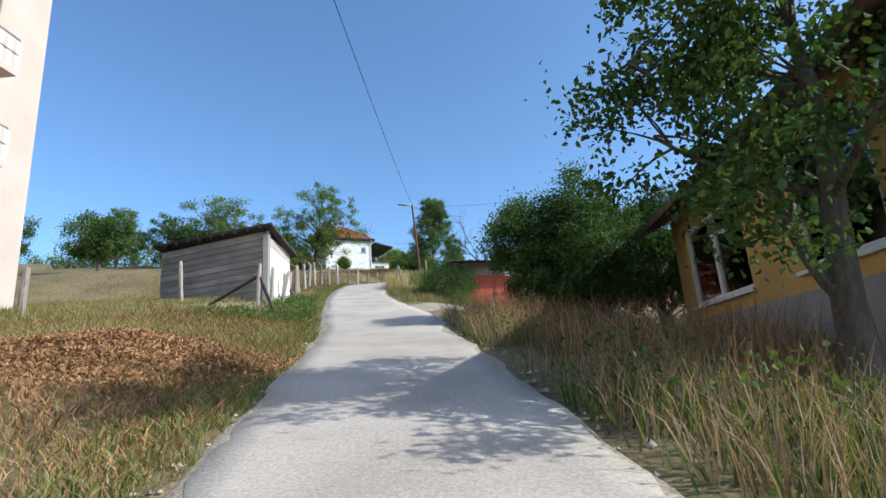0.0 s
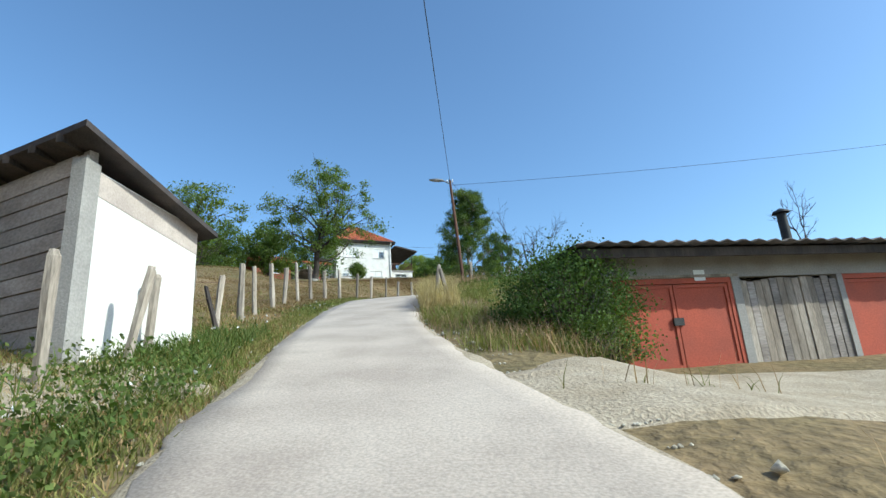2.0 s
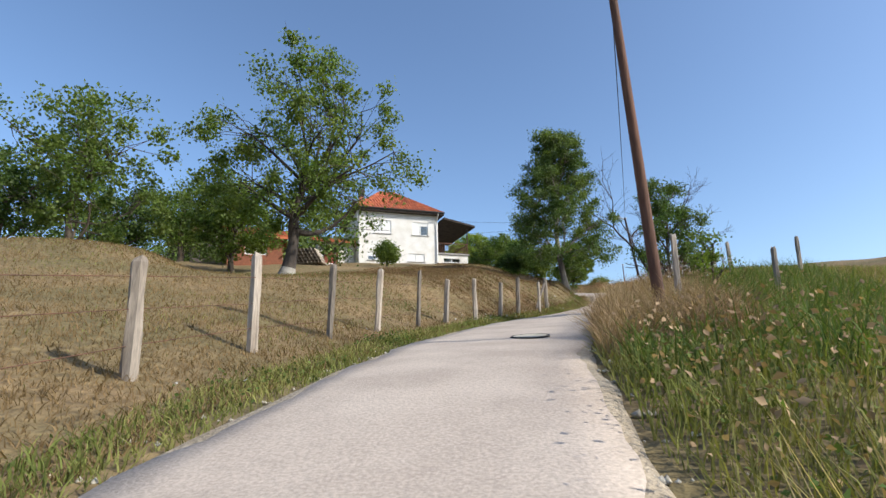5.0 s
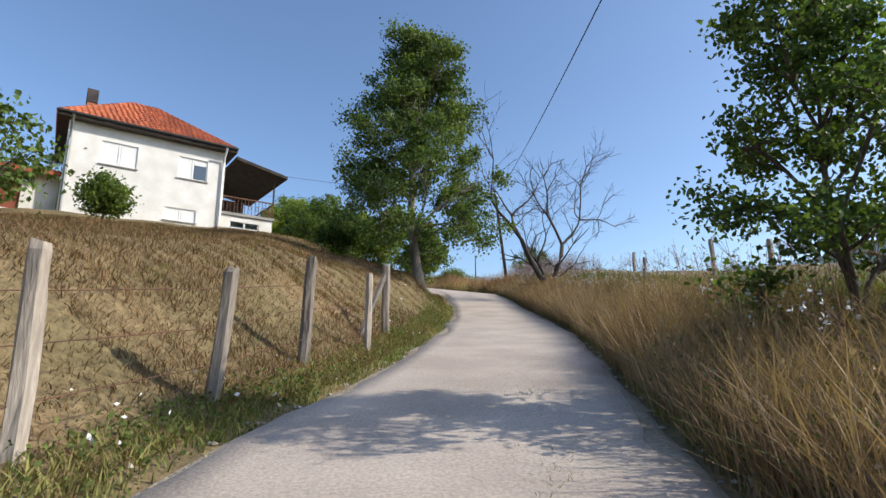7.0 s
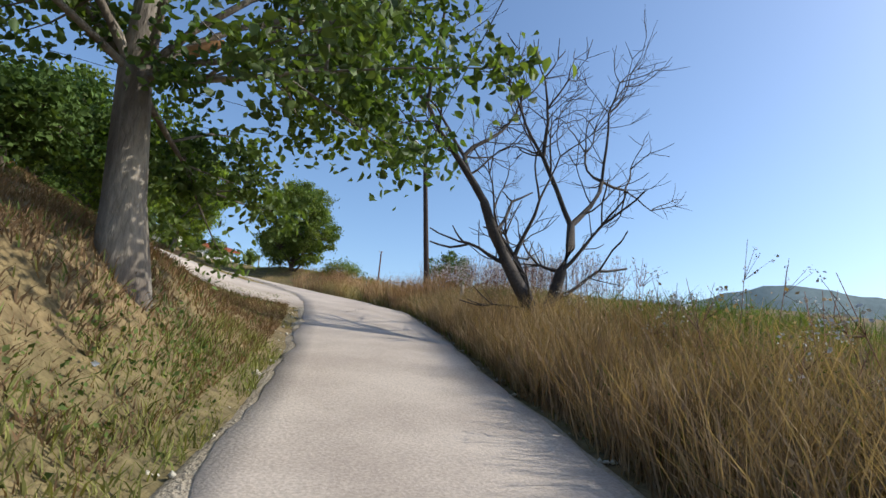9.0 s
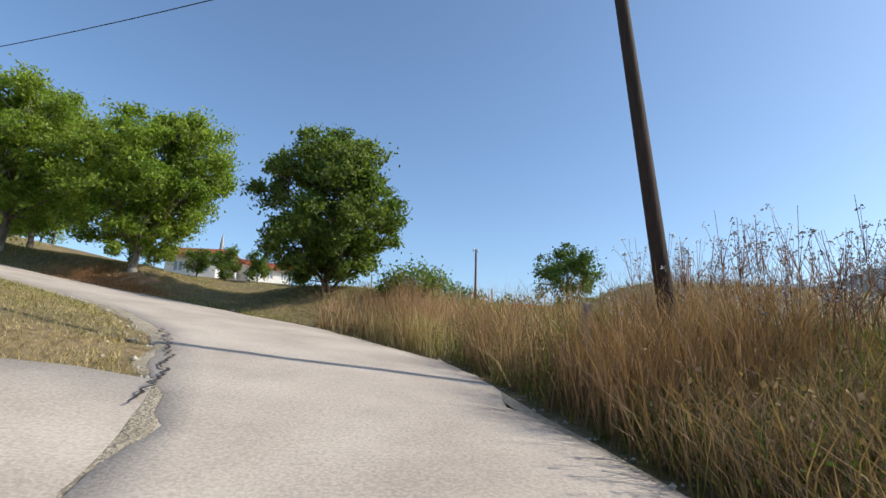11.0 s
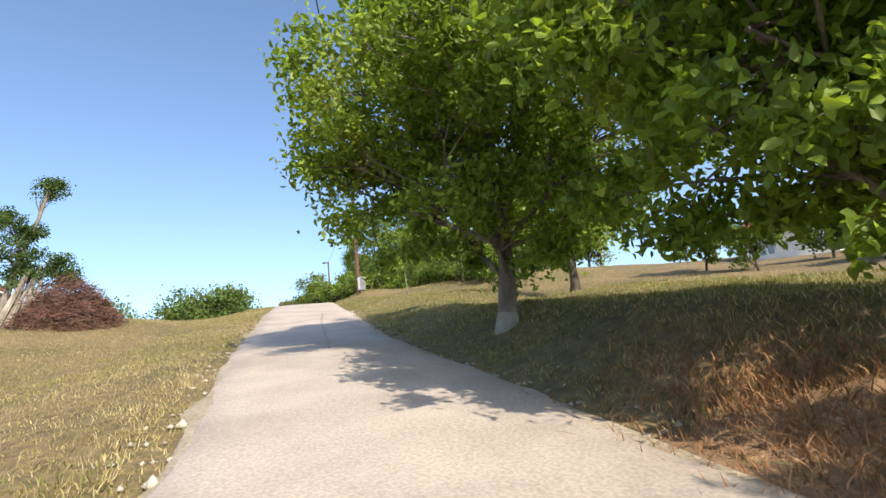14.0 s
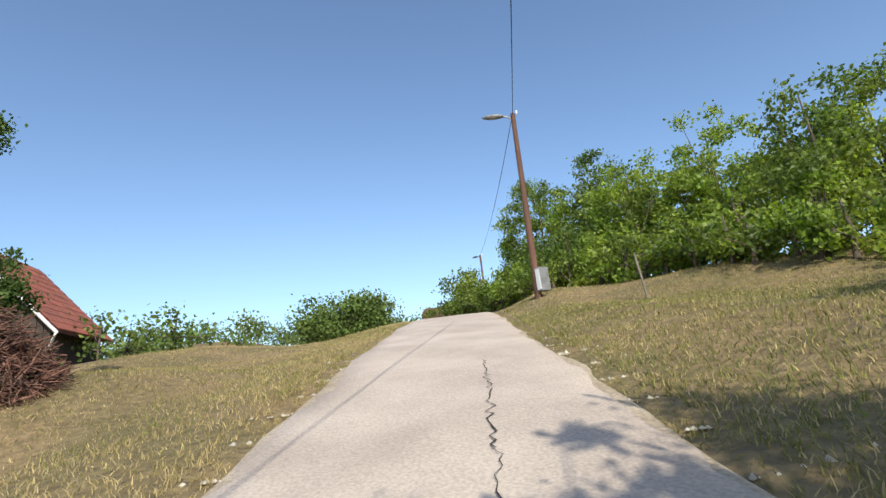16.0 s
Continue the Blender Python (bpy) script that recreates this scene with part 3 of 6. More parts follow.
def bare_tree(name, x, y, label, height, seed=3, radius=0.13, spread=0.75, depth=5, lean=(0, 0), category="dead tree", stems=()):
    """A leafless tree of forking limbs."""
    r = np.random.default_rng(seed)
    root = empty(name, Matrix.Translation(P(x, y, -0.1)), label, category)
    pieces, twigs = [], []

    def grow(a, d, length, w, level):
        n = 5
        pts = [np.array(a, float)]
        dd = np.array(d, float)
        for _ in range(n - 1):
            dd = dd + r.normal(size=3) * 0.11
            dd[2] += 0.05
            dd /= np.linalg.norm(dd)
            pts.append(pts[-1] + dd * length / (n - 1))
        (pieces if level < 2 else twigs).append(tube_arrays(pts, np.linspace(w, w * 0.62, n), 7 if level < 2 else 4))
        if level >= depth:
            return
        kids = 2 if level == 0 else int(r.integers(2, 4))
        for k in range(kids):
            ang = r.uniform(0.25, spread)
            axis = np.cross(dd, r.normal(size=3))
            axis /= np.linalg.norm(axis) + 1e-9
            nd = dd * math.cos(ang) + axis * math.sin(ang)
            grow(pts[-1], nd, length * r.uniform(0.62, 0.86), w * r.uniform(0.5, 0.68), level + 1)
        if level > 0:
            for _ in range(3):
                j = int(r.integers(1, n))
                axis = np.cross(dd, r.normal(size=3))
                axis /= np.linalg.norm(axis) + 1e-9
                grow(pts[j], dd * 0.55 + axis * 0.8, length * 0.5, w * 0.3, max(level + 2, depth - 1))

    if stems:
        for sx, sy, share in stems:
            grow((0, 0, 0), (sx, sy, 1), height * 0.36 * share, radius * share, 1)
    else:
        grow((0, 0, 0), (lean[0], lean[1], 1), height * 0.27, radius, 0)
    v, f = join_arrays(pieces)
    raw("trunk", v, f, "dead_bark", root, smooth=True)
    v, f = join_arrays(twigs)
    tagged(raw("branchwork", v, f, "dead_bark", root, smooth=True), kind="stuff")
    return root


def bush(name, x, y, label, height, radius, leaf="leaf_dark", seed=1, clumps=40, leaves=90, leaf_size=0.09, category="bush", long_=(1, 1), clump_r=0.4):
    r = np.random.default_rng(seed)
    root = empty(name, Matrix.Translation(P(x, y, -0.05)), label, category)
    u = r.normal(size=(clumps, 3))
    u /= np.linalg.norm(u, axis=1)[:, None]
    rad = r.uniform(0.3, 1, clumps)[:, None] ** 0.5
    c = u * rad * np.array([[radius * long_[0], radius * long_[1], height * 0.55]])
    c[:, 2] = np.abs(c[:, 2] + height * 0.35)
    pieces = [tube_arrays(limb_points((r.normal() * 0.15, r.normal() * 0.15, 0), q, r, 4), np.linspace(0.03, 0.006, 4), 4) for q in c]
    v, f = join_arrays(pieces)
    raw("stem", v, f, "bark", root)
    src = np.repeat(c, leaves, axis=0)
    pos = src + r.normal(size=src.shape) * clump_r * np.array([[0.7, 0.7, 0.55]])
    pos[:, 2] = np.abs(pos[:, 2])
    v, f = leaf_arrays(pos, leaf_size, r)
    raw("foliage", v, f, leaf, root)
    return root


# ---- buildings ----
def wall_with_holes(length, z0, z1, thick, holes):
    """A wall along x from 0 to length, outer face at y = 0, with rectangular holes (x0, x1, z0, z1)."""
    bm = bmesh.new()
    xs = sorted({0.0, length, *[h[0] for h in holes], *[h[1] for h in holes]})
    zs = sorted({z0, z1, *[h[2] for h in holes], *[h[3] for h in holes]})
    for a, b in zip(xs, xs[1:]):
        for c, d in zip(zs, zs[1:]):
            mx, mz = (a + b) / 2, (c + d) / 2
            if not any(h[0] < mx < h[1] and h[2] < mz < h[3] for h in holes):
                box(bm, a, b, 0, thick, c, d)
    bmesh.ops.remove_doubles(bm, verts=bm.verts, dist=0.0005)
    inner = [f for f in bm.faces if any(g is not f and (g.calc_center_median() - f.calc_center_median()).length < 0.0005 for e in f.edges for g in e.link_faces)]
    bmesh.ops.delete(bm, geom=inner, context='FACES')
    return bm


def sash_window(parent, x0, x1, z0, z1, m, frame_mat="white", sashes=2, sill=True, blind=None):
    """A window with frame, sashes, panes, a curtain behind and a sill, set into a hole of a wall along x."""
    bm = bmesh.new()
    w = 0.06
    for a, b, c, d in ((x0, x1, z0, z0 + w), (x0, x1, z1 - w, z1), (x0, x0 + w, z0 + w, z1 - w), (x1 - w, x1, z0 + w, z1 - w)):
        box(bm, a, b, 0.05, 0.12, c, d, m)
    for k in range(1, sashes):
        cx = x0 + (x1 - x0) * k / sashes
        box(bm, cx - 0.045, cx + 0.045, 0.045, 0.115, z0 + w, z1 - w, m)
    win = part("window", bm, frame_mat, parent, "white framed window with net curtains")
    for k in range(sashes):
        a, b = x0 + (x1 - x0) * k / sashes + 0.05, x0 + (x1 - x0) * (k + 1) / sashes - 0.05
        low = z0 + 0.05
        if blind and blind[k] < 1:
            low = z1 - 0.05 - (z1 - z0 - 0.1) * blind[k]
        if blind and blind[k]:
            bm = bmesh.new()
            box(bm, a + 0.005, b - 0.005, 0.062, 0.074, low, z1 - 0.052, m)
            part("roller_blind", bm, "white", win, "closed white roller blind")
        boxed("pane", win, "glass", a, b, 0.085, 0.092, z0 + 0.05, z1 - 0.05, m=m)
        boxed("curtain", win, "curtain", a + 0.02, b - 0.02, 0.14, 0.15, z0 + 0.02, z1 - 0.02, m=m)
    if sill:
        boxed("sill", win, "concrete", x0 - 0.06, x1 + 0.06, -0.07, 0.05, z0 - 0.05, z0 - 0.003, m=m)
    return win


def roof_slab(corners, thick):
    """A sloping slab from four corner points."""
    bm = bmesh.new()
    top = [bm.verts.new(c) for c in corners]
    low = [bm.verts.new((c[0], c[1], c[2] - thick)) for c in corners]
    bm.faces.new(top)
    bm.faces.new(low[::-1])
    n = len(corners)
    for i in range(n):
        bm.faces.new((top[i], low[i], low[(i + 1) % n], top[(i + 1) % n]))
    bmesh.ops.recalc_face_normals(bm, faces=bm.faces)
    return bm


def tiled_face(name, parent, a, b, c, d, material, rows, cols, label=""):
    """Rows of overlapping curved tiles on the quad a-b (eave) to d-c (ridge)."""
    a, b, c, d = (np.array(q, float) for q in (a, b, c, d))
    nrm = np.cross(b - a, d - a)
    nrm /= np.linalg.norm(nrm)
    vs, fs = [], []
    for i in range(rows):
        v0, v1 = i / rows, min((i + 1.12) / rows, 1.0)
        l0, r0, l1, r1 = a + (d - a) * v0, b + (c - b) * v0, a + (d - a) * v1, b + (c - b) * v1
        n = max(1, int(round(cols * np.linalg.norm(r0 - l0) / np.linalg.norm(b - a))))
        prof = ((0.0, 0.02), (0.25, 0.065), (0.55, 0.065), (0.8, 0.02), (1.0, 0.02))
        for k in range(n):
            o = len(vs)
            for u, h in prof:
                q = (k + u) / n
                vs.append(l0 + (r0 - l0) * q + nrm * (h + 0.03))
                vs.append(l1 + (r1 - l1) * q + nrm * (h + 0.0))
                vs.append(l0 + (r0 - l0) * q + nrm * 0.0)
            for j in range(len(prof) - 1):
                p = o + 3 * j
                fs.append((p, p + 3, p + 4, p + 1))
                fs.append((p + 2, p + 5, p + 3, p))
    return raw(name, vs, fs, material, parent, label)


def plank_rows(parent, length, z0, z1, n, material, m, gap=0.012, thick=0.035, wave=0.0, name="plank", r=None):
    """Separate boards laid across, sharing no mesh only where their lengths differ."""
    r = r or random.Random(5)
    h = (z1 - z0) / n
    for i in range(n):
        bm = bmesh.new()
        box(bm, r.uniform(-0.02, 0.01), length + r.uniform(-0.01, 0.02), -thick - r.uniform(0, 0.014), 0.0, z0 + i * h + gap / 2, z0 + (i + 1) * h - gap / 2, m)
        part(name, bm, material, parent)


def fence_post(m, height, r, rnd, material="old_wood", name="fence_post", label="split weathered wooden fence post", group="fence posts along the road"):
    bm = bmesh.new()
    n = 6
    rings = []
    for k, z in enumerate((-0.25, 0.0, height * 0.35, height * 0.7, height * 0.96, height)):
        ring = []
        for j in range(n):
            a = 2 * math.pi * j / n + rnd.uniform(-0.15, 0.15)
            q = r * rnd.uniform(0.8, 1.15) * (0.75 if k == 5 else 1)
            ring.append(bm.verts.new((math.cos(a) * q, math.sin(a) * q, z + (rnd.uniform(-0.03, 0.03) if k == 5 else 0))))
        rings.append(ring)
    for a, b in zip(rings, rings[1:]):
        for j in range(n):
            bm.faces.new((a[j], a[(j + 1) % n], b[(j + 1) % n], b[j]))
    bm.faces.new(rings[-1])
    bm.faces.new(rings[0][::-1])
    me = bpy.data.meshes.new(name)
    bm.to_mesh(me)
    bm.free()
    me.materials.append(M[material])
    ob = new(name, me)
    ob.matrix_world = m
    return tagged(ob, label, "fence post", group)


def wire(name, pts, radius, material, label, category, kind=""):
    v, f = tube_arrays(pts, [radius] * len(pts), 5)
    ob = raw(name, v, f, material)
    return tagged(ob, label, category, kind=kind)


def sagging(a, b, sag, n=24):
    t = np.linspace(0, 1, n)[:, None]
    p = np.array(a) * (1 - t) + np.array(b) * t
    p[:, 2] -= (4 * sag * t * (1 - t))[:, 0]
    return p


# grey plank shed with one whitewashed wall
def frame_of(a, b):
    """Pose with x running from a to b in plan, y to the left of it."""
    d = Vector((b[0] - a[0], b[1] - a[1], 0))
    return Matrix.Translation((a[0], a[1], 0)) @ Matrix.Rotation(math.atan2(d.y, d.x), 4, 'Z'), d.length


def build_shed():
    c, l, rr = (-7.88, 22.81), (-13.17, 25.05), (-7.92, 25.77)
    base = ground_z(*c)
    root = empty("shed", Matrix.Translation((0, 0, 0)), "small grey board shed with one whitewashed wall and tarred roof", "shed")
    zc, zl, zr = 7.66, 7.86, 7.61
    ml, ll = frame_of(l, c)
    mr, lr = frame_of(c, rr)
    # board wall
    bm = wall_with_holes(ll, base - 0.3, 7.83, 0.12, [])
    bmesh.ops.transform(bm, matrix=ml, verts=bm.verts)
    part("side_wall", bm, "plank", root)
    plank_rows(root, ll, base + 0.05, 7.76, 11, "plank", ml, gap=0.025, name="board")
    # white wall
    bm = wall_with_holes(lr, base - 0.3, 7.6, 0.14, [])
    bmesh.ops.transform(bm, matrix=mr @ Matrix.Translation((0, -0.02, 0)), verts=bm.verts)
    part("white_wall", bm, "plaster", root, "whitewashed wall with grey stained edges")
    bm = bmesh.new()
    band = [bm.verts.new(q) for q in ((0.17, -0.026, 7.24), (lr, -0.026, 7.1), (lr, -0.026, 7.58), (0.17, -0.026, 7.58))]
    bm.faces.new(band)
    bmesh.ops.transform(bm, matrix=mr @ Matrix.Translation((0, -0.002, 0)), verts=bm.verts)
    part("upper_band", bm, "grey_band", root, "grey strip along the top of the wall")
    boxed("corner_post", root, "concrete", -0.14, 0.16, -0.07, 0.12, base - 0.2, 7.66, m=mr)
    boxed("base_course", root, "concrete", -0.1, ll + 0.05, -0.12, 0.1, base - 0.4, base + 0.22, m=ml)
    # back walls
    back = (l[0] + rr[0] - c[0], l[1] + rr[1] - c[1])
    mb, lb = frame_of(rr, back)
    bm = wall_with_holes(lb, base - 0.3, 7.5, 0.1, [])
    bmesh.ops.transform(bm, matrix=mb, verts=bm.verts)
    part("back_wall", bm, "plank", root)
    mb, lb = frame_of(back, l)
    bm = wall_with_holes(lb, base - 0.3, 7.5, 0.1, [])
    bmesh.ops.transform(bm, matrix=mb, verts=bm.verts)
    part("end_wall", bm, "plank", root)
    # roof with overhang
    C, L, Rr = Vector((*c, zc + 0.28)), Vector((*l, zl + 0.2)), Vector((*rr, zr + 0.0))
    ex, ey = (L - C).normalized(), (Rr - C).normalized()
    a, b = C - ex * 0.35 - ey * 0.4, L + ex * 0.35 - ey * 0.4
    d, e = Rr - ex * 0.35 + ey * 0.35, Rr + (L - C) + ex * 0.35 + ey * 0.35
    part("roof", roof_slab([a, d, e, b], 0.09), "felt", root, "dark tarred board roof")
    for k in range(9):
        q = C - ey * 0.36 + (L - C) * (k + 0.3) / 9
        bm = bmesh.new()
        box(bm, -0.05, 0.05, -0.05, 0.6, -0.18, -0.06, Matrix.Translation(q) @ Matrix.Rotation(math.atan2(ey.y, ey.x) - math.pi / 2, 4, 'Z'))
        part("rafter", bm, "dark_wood", root)


build_shed()


# row of garages with red and board doors
def build_garage():
    a, b = (-0.48, 26.5), (11.36, 29.31)
    m, L = frame_of(a, b)
    base = 4.4
    m = Matrix.Translation((0, 0, base)) @ m @ Matrix.Diagonal((1, 1, 0.88, 1))
    root = empty("garage", m, "low row of garages with corrugated roof and old doors", "garage")
    doors = [(0.45, 3.15), (3.35, 5.75), (5.9, 8.5), (8.7, 11.2)]
    bm = wall_with_holes(L, -0.6, 2.55, 0.2, [(d[0], d[1], 0.0, 2.02) for d in doors])
    part("front_wall", bm, "concrete", root)
    for name, x0, x1, y0, y1 in (("end_wall", 0, 0.2, 0.21, 2.2), ("end_wall", L - 0.2, L, 0.21, 2.2), ("back_wall", 0.21, L - 0.21, 2.0, 2.2)):
        boxed(name, root, "concrete", x0, x1, y0, y1, -0.6, 2.55)
    for k, (x0, x1) in enumerate(doors):
        if k != 1:
            bm = bmesh.new()
            for u, v, w, z in ((x0, x1, 1.9, 2.02), (x0, x0 + 0.09, 0, 1.9), (x1 - 0.09, x1, 0, 1.9)):
                box(bm, u, v, 0.02, 0.1, w, z)
            door = part("door", bm, "red", root, "red oxide painted steel garage door")
            mid = (x0 + x1) / 2
            for u, v in ((x0 + 0.1, mid - 0.01), (mid + 0.01, x1 - 0.1)):
                bm = bmesh.new()
                box(bm, u, v, 0.06, 0.075, 0.02, 1.88)
                for z in (0.02, 1.8):
                    box(bm, u, v, 0.035, 0.06, z, z + 0.08)
                for z in (u, v - 0.07):
                    box(bm, z, z + 0.07, 0.035, 0.06, 0.1, 1.8)
                part("leaf", bm, "red", door)
            boxed("latch", door, "dark_metal", mid - 0.12, mid + 0.1, 0.0, 0.05, 0.95, 1.12)
        else:
            door = empty("door", Matrix.Identity(4), "", "")
            door.parent = root
            door["label"] = "old vertical board garage door"
            rr = random.Random(3)
            n = 13
            for j in range(n):
                u = x0 + (x1 - x0) * j / n
                boxed("plank", door, "old_wood" if rr.random() < 0.6 else "plank", u + 0.008, u + (x1 - x0) / n - 0.008, 0.03 + rr.uniform(0, 0.03), 0.08, 0.0, 1.95 + rr.uniform(-0.06, 0.06))
    boxed("paper_notice", root, "white", 2.3, 2.55, -0.012, -0.004, 1.95, 2.2)
    boxed("lintel", root, "old_wood", 0.2, 3.3, -0.03, -0.005, 2.03, 2.09)
    # corrugated roof: waves in section
    n, amp = 130, 0.035
    xs = np.linspace(-0.5, L + 0.3, n)
    v = []
    for x in xs:
        h = amp * math.sin(x * 2 * math.pi / 0.36)
        for y, z in ((-0.75, 2.62), (2.4, 2.85)):
            v.append((x, y, z + h + 0.05))
            v.append((x, y, z + h + 0.02))
    i = np.arange(n - 1)[:, None] * 4
    f = np.concatenate([i + [0, 4, 6, 2], i + [1, 3, 7, 5], i + [0, 1, 5, 4], i + [2, 6, 7, 3]], 1).reshape(-1, 4)
    raw("roof", np.array(v), f, "eternit", root, "mossy corrugated cement sheets", smooth=True)
    boxed("fascia", root, "dark_wood", -0.4, L, -0.55, -0.5, 2.38, 2.58)
    boxed("soffit", root, "dark_wood", -0.4, L, -0.5, 0.0, 2.552, 2.58)
    pipe = empty("stove_pipe", m @ Matrix.Translation((6.0, 1.2, 2.75)), "dark sheet-metal stove pipe on the garage roof", "stove pipe")
    v, f = tube_arrays([(0, 0, -0.4), (0, 0, 0.5), (0, 0, 1.3)], [0.11] * 3, 10)
    raw("pipe", v, f, "dark_metal", pipe, smooth=True)
    v, f = tube_arrays([(0, 0, 1.32), (0, 0, 1.36), (0, 0, 1.46)], [0.2, 0.19, 0.02], 10)
    raw("cap", v, f, "dark_metal", pipe)


build_garage()


# white two-storey house with hipped tile roof and balcony
def build_house():
    a, b = (-16.83, 72.11), (-10.87, 75.14)      # front wall, base line
    m, L = frame_of(a, b)
    zb, z1 = 16.99, 21.4
    m = Matrix.Translation((0, 0, zb)) @ m
    H, D = z1 - zb, 6.5
    root = empty("house", m, "white rendered two-storey house with red hipped tile roof", "house")
    wins = [(1.3, 2.75, 2.45, 3.55), (4.5, 5.85, 2.45, 3.55)]
    low = [(0.85, 2.3, 0.25, 0.9), (4.1, 5.5, 0.25, 0.9)]
    bm = wall_with_holes(L, -1.2, H, 0.3, wins + low)
    part("front_wall", bm, "plaster", root)
    for name, x0, x1, y0, y1 in (("side_wall", 0, 0.3, 0.302, D), ("side_wall", L - 0.3, L, 0.302, D), ("back_wall", 0.302, L - 0.302, D - 0.3, D)):
        boxed(name, root, "plaster", x0, x1, y0, y1, -1.2, H)
    boxed("floor_slab", root, "concrete", 0.3, L - 0.3, 0.3, D - 0.3, 1.6, 1.8)
    for w, blind in zip(wins + low, ((1, 1), (1, 0.25), (0.5, 1), (1, 1))):
        sash_window(root, *w, Matrix.Identity(4), blind=blind)
    # hipped roof
    o = 0.45
    e = [(-o, -o, H), (L + o, -o, H), (L + o, D + o, H), (-o, D + o, H)]
    r0, r1 = (L * 0.38, D / 2, H + 2.7), (L * 0.56, D / 2, H + 2.7)
    part("eave_board", roof_slab([(q[0], q[1], q[2] - 0.01) for q in e], 0.2), "dark_wood", root, "dark stained eave boards")
    bm = bmesh.new()
    vs = [bm.verts.new(q) for q in (*e, r0, r1)]
    for q in ((0, 1, 5, 4), (1, 2, 5), (2, 3, 4, 5), (3, 0, 4)):
        bm.faces.new([vs[i] for i in q])
    roof = part("roof", bm, "tile", root, "orange red clay tile roof")
    tiled_face("tile_course", roof, e[0], e[1], r1, r0, "tile", 14, 30)
    tiled_face("tile_course", roof, e[1], e[2], r1, r1, "tile", 14, 30)
    tiled_face("tile_course", roof, e[3], e[0], r0, r0, "tile", 14, 30)
    tiled_face("tile_course", roof, e[2], e[3], r0, r1, "tile", 10, 22)
    bm = bmesh.new()
    box(bm, 0.55, 0.93, 2.2, 2.6, H + 0.3, H + 2.1)
    chim = part("chimney", bm, "brick", root, "brick chimney with blackened top")
    boxed("chimney_head", chim, "felt", 0.5, 0.98, 2.15, 2.65, H + 1.75, H + 2.45, bevel=0.02)
    # rain pipes
    for x in (0.12, L - 0.12):
        v, f = tube_arrays([(x, -0.62, H - 0.15), (x, -0.12, H - 0.7), (x, -0.1, H - 1.2), (x, -0.1, -0.3)], [0.055] * 4, 8)
        raw("rain_pipe", v, f, "white" if x > 1 else "metal", root, smooth=True)
    v, f = tube_arrays([(-o, -o - 0.06, H - 0.03), (L + o, -o - 0.06, H - 0.03)], [0.07] * 2, 8)
    raw("gutter", v, f, "dark_metal", root)
    # porch with balcony
    px = L + 2.7
    bm = wall_with_holes(px - L - 0.01, -1.2, 1.0, 0.2, [(0.5, 2.0, 0.15, 0.7)])
    bmesh.ops.translate(bm, vec=(L + 0.005, 0.25, 0), verts=bm.verts)
    porch = part("porch_wall", bm, "plaster", root)
    sash_window(root, L + 0.5, L + 2.0, 0.35, 1.05, Matrix.Translation((0, 0.25, 0)), sill=False)
    boxed("porch_end", root, "plaster", px - 0.2, px, 0.46, 6.0, -1.2, 1.0)
    boxed("balcony_slab", root, "concrete", L + 0.003, px + 0.1, 0.15, 6.2, 1.01, 1.15)
    rail = boxed("railing", root, "rust", L + 0.01, px + 0.05, 0.18, 0.23, 1.95, 2.01, label="rusty wrought iron balcony railing")
    for k in range(15):
        x = L + 0.1 + k * (px - L) / 15
        boxed("baluster", rail, "rust", x, x + 0.025, 0.19, 0.215, 1.15, 1.95)
        if k % 2:
            v, f = tube_arrays([(x + 0.09 + 0.07 * math.cos(a), 0.2, 1.55 + 0.14 * math.sin(a)) for a in np.linspace(0, 6.28, 9)], [0.012] * 9, 4)
            raw("scroll", v, f, "rust", rail)
    boxed("side_rail", root, "rust", px + 0.0, px + 0.05, 0.24, 6.0, 1.95, 2.01)
    for k in range(18):
        boxed("baluster", root, "rust", px + 0.01, px + 0.035, 0.3 + k * 0.32, 0.325 + k * 0.32, 1.15, 1.95)
    part("balcony_roof", roof_slab([(L + 0.46, -0.35, 4.05), (px + 0.5, -0.35, 3.5), (px + 0.5, 6.4, 3.5), (L + 0.46, 6.4, 4.05)], 0.16), "dark_wood", root, "dark boarded balcony roof")
    boxed("balcony_post", root, "dark_wood", px - 0.05, px + 0.03, 0.2, 0.28, 2.02, 3.3)
    boxed("balcony_back", root, "dark_wood", L + 0.01, px, 6.0, 6.1, 1.15, 3.4)
    # low wing with brown door
    ax = -2.9
    bm = wall_with_holes(2.85, -1.0, 1.75, 0.25, [(0.5, 1.6, 0.0, 1.45)])
    bmesh.ops.translate(bm, vec=(ax, 0.7, 0), verts=bm.verts)
    part("wing_wall", bm, "plaster", root)
    boxed("wing_end", root, "plaster", ax, ax + 0.25, 0.96, 5, -1.0, 1.75)
    boxed("wing_door", root, "door_brown", ax + 0.5, ax + 1.6, 0.8, 0.86, 0.0, 1.45, label="brown double door")
    ee = [(ax - 0.4, 0.2, 1.72), (-0.02, 0.2, 1.72), (-0.02, 3.2, 2.6), (ax - 0.4, 3.2, 2.6)]
    wr = part("wing_roof", roof_slab(ee, 0.16), "tile", root, "red tile roof of the wing")
    tiled_face("tile_course", wr, *[tuple(q) for q in ee], "tile", 9, 18)


build_house()


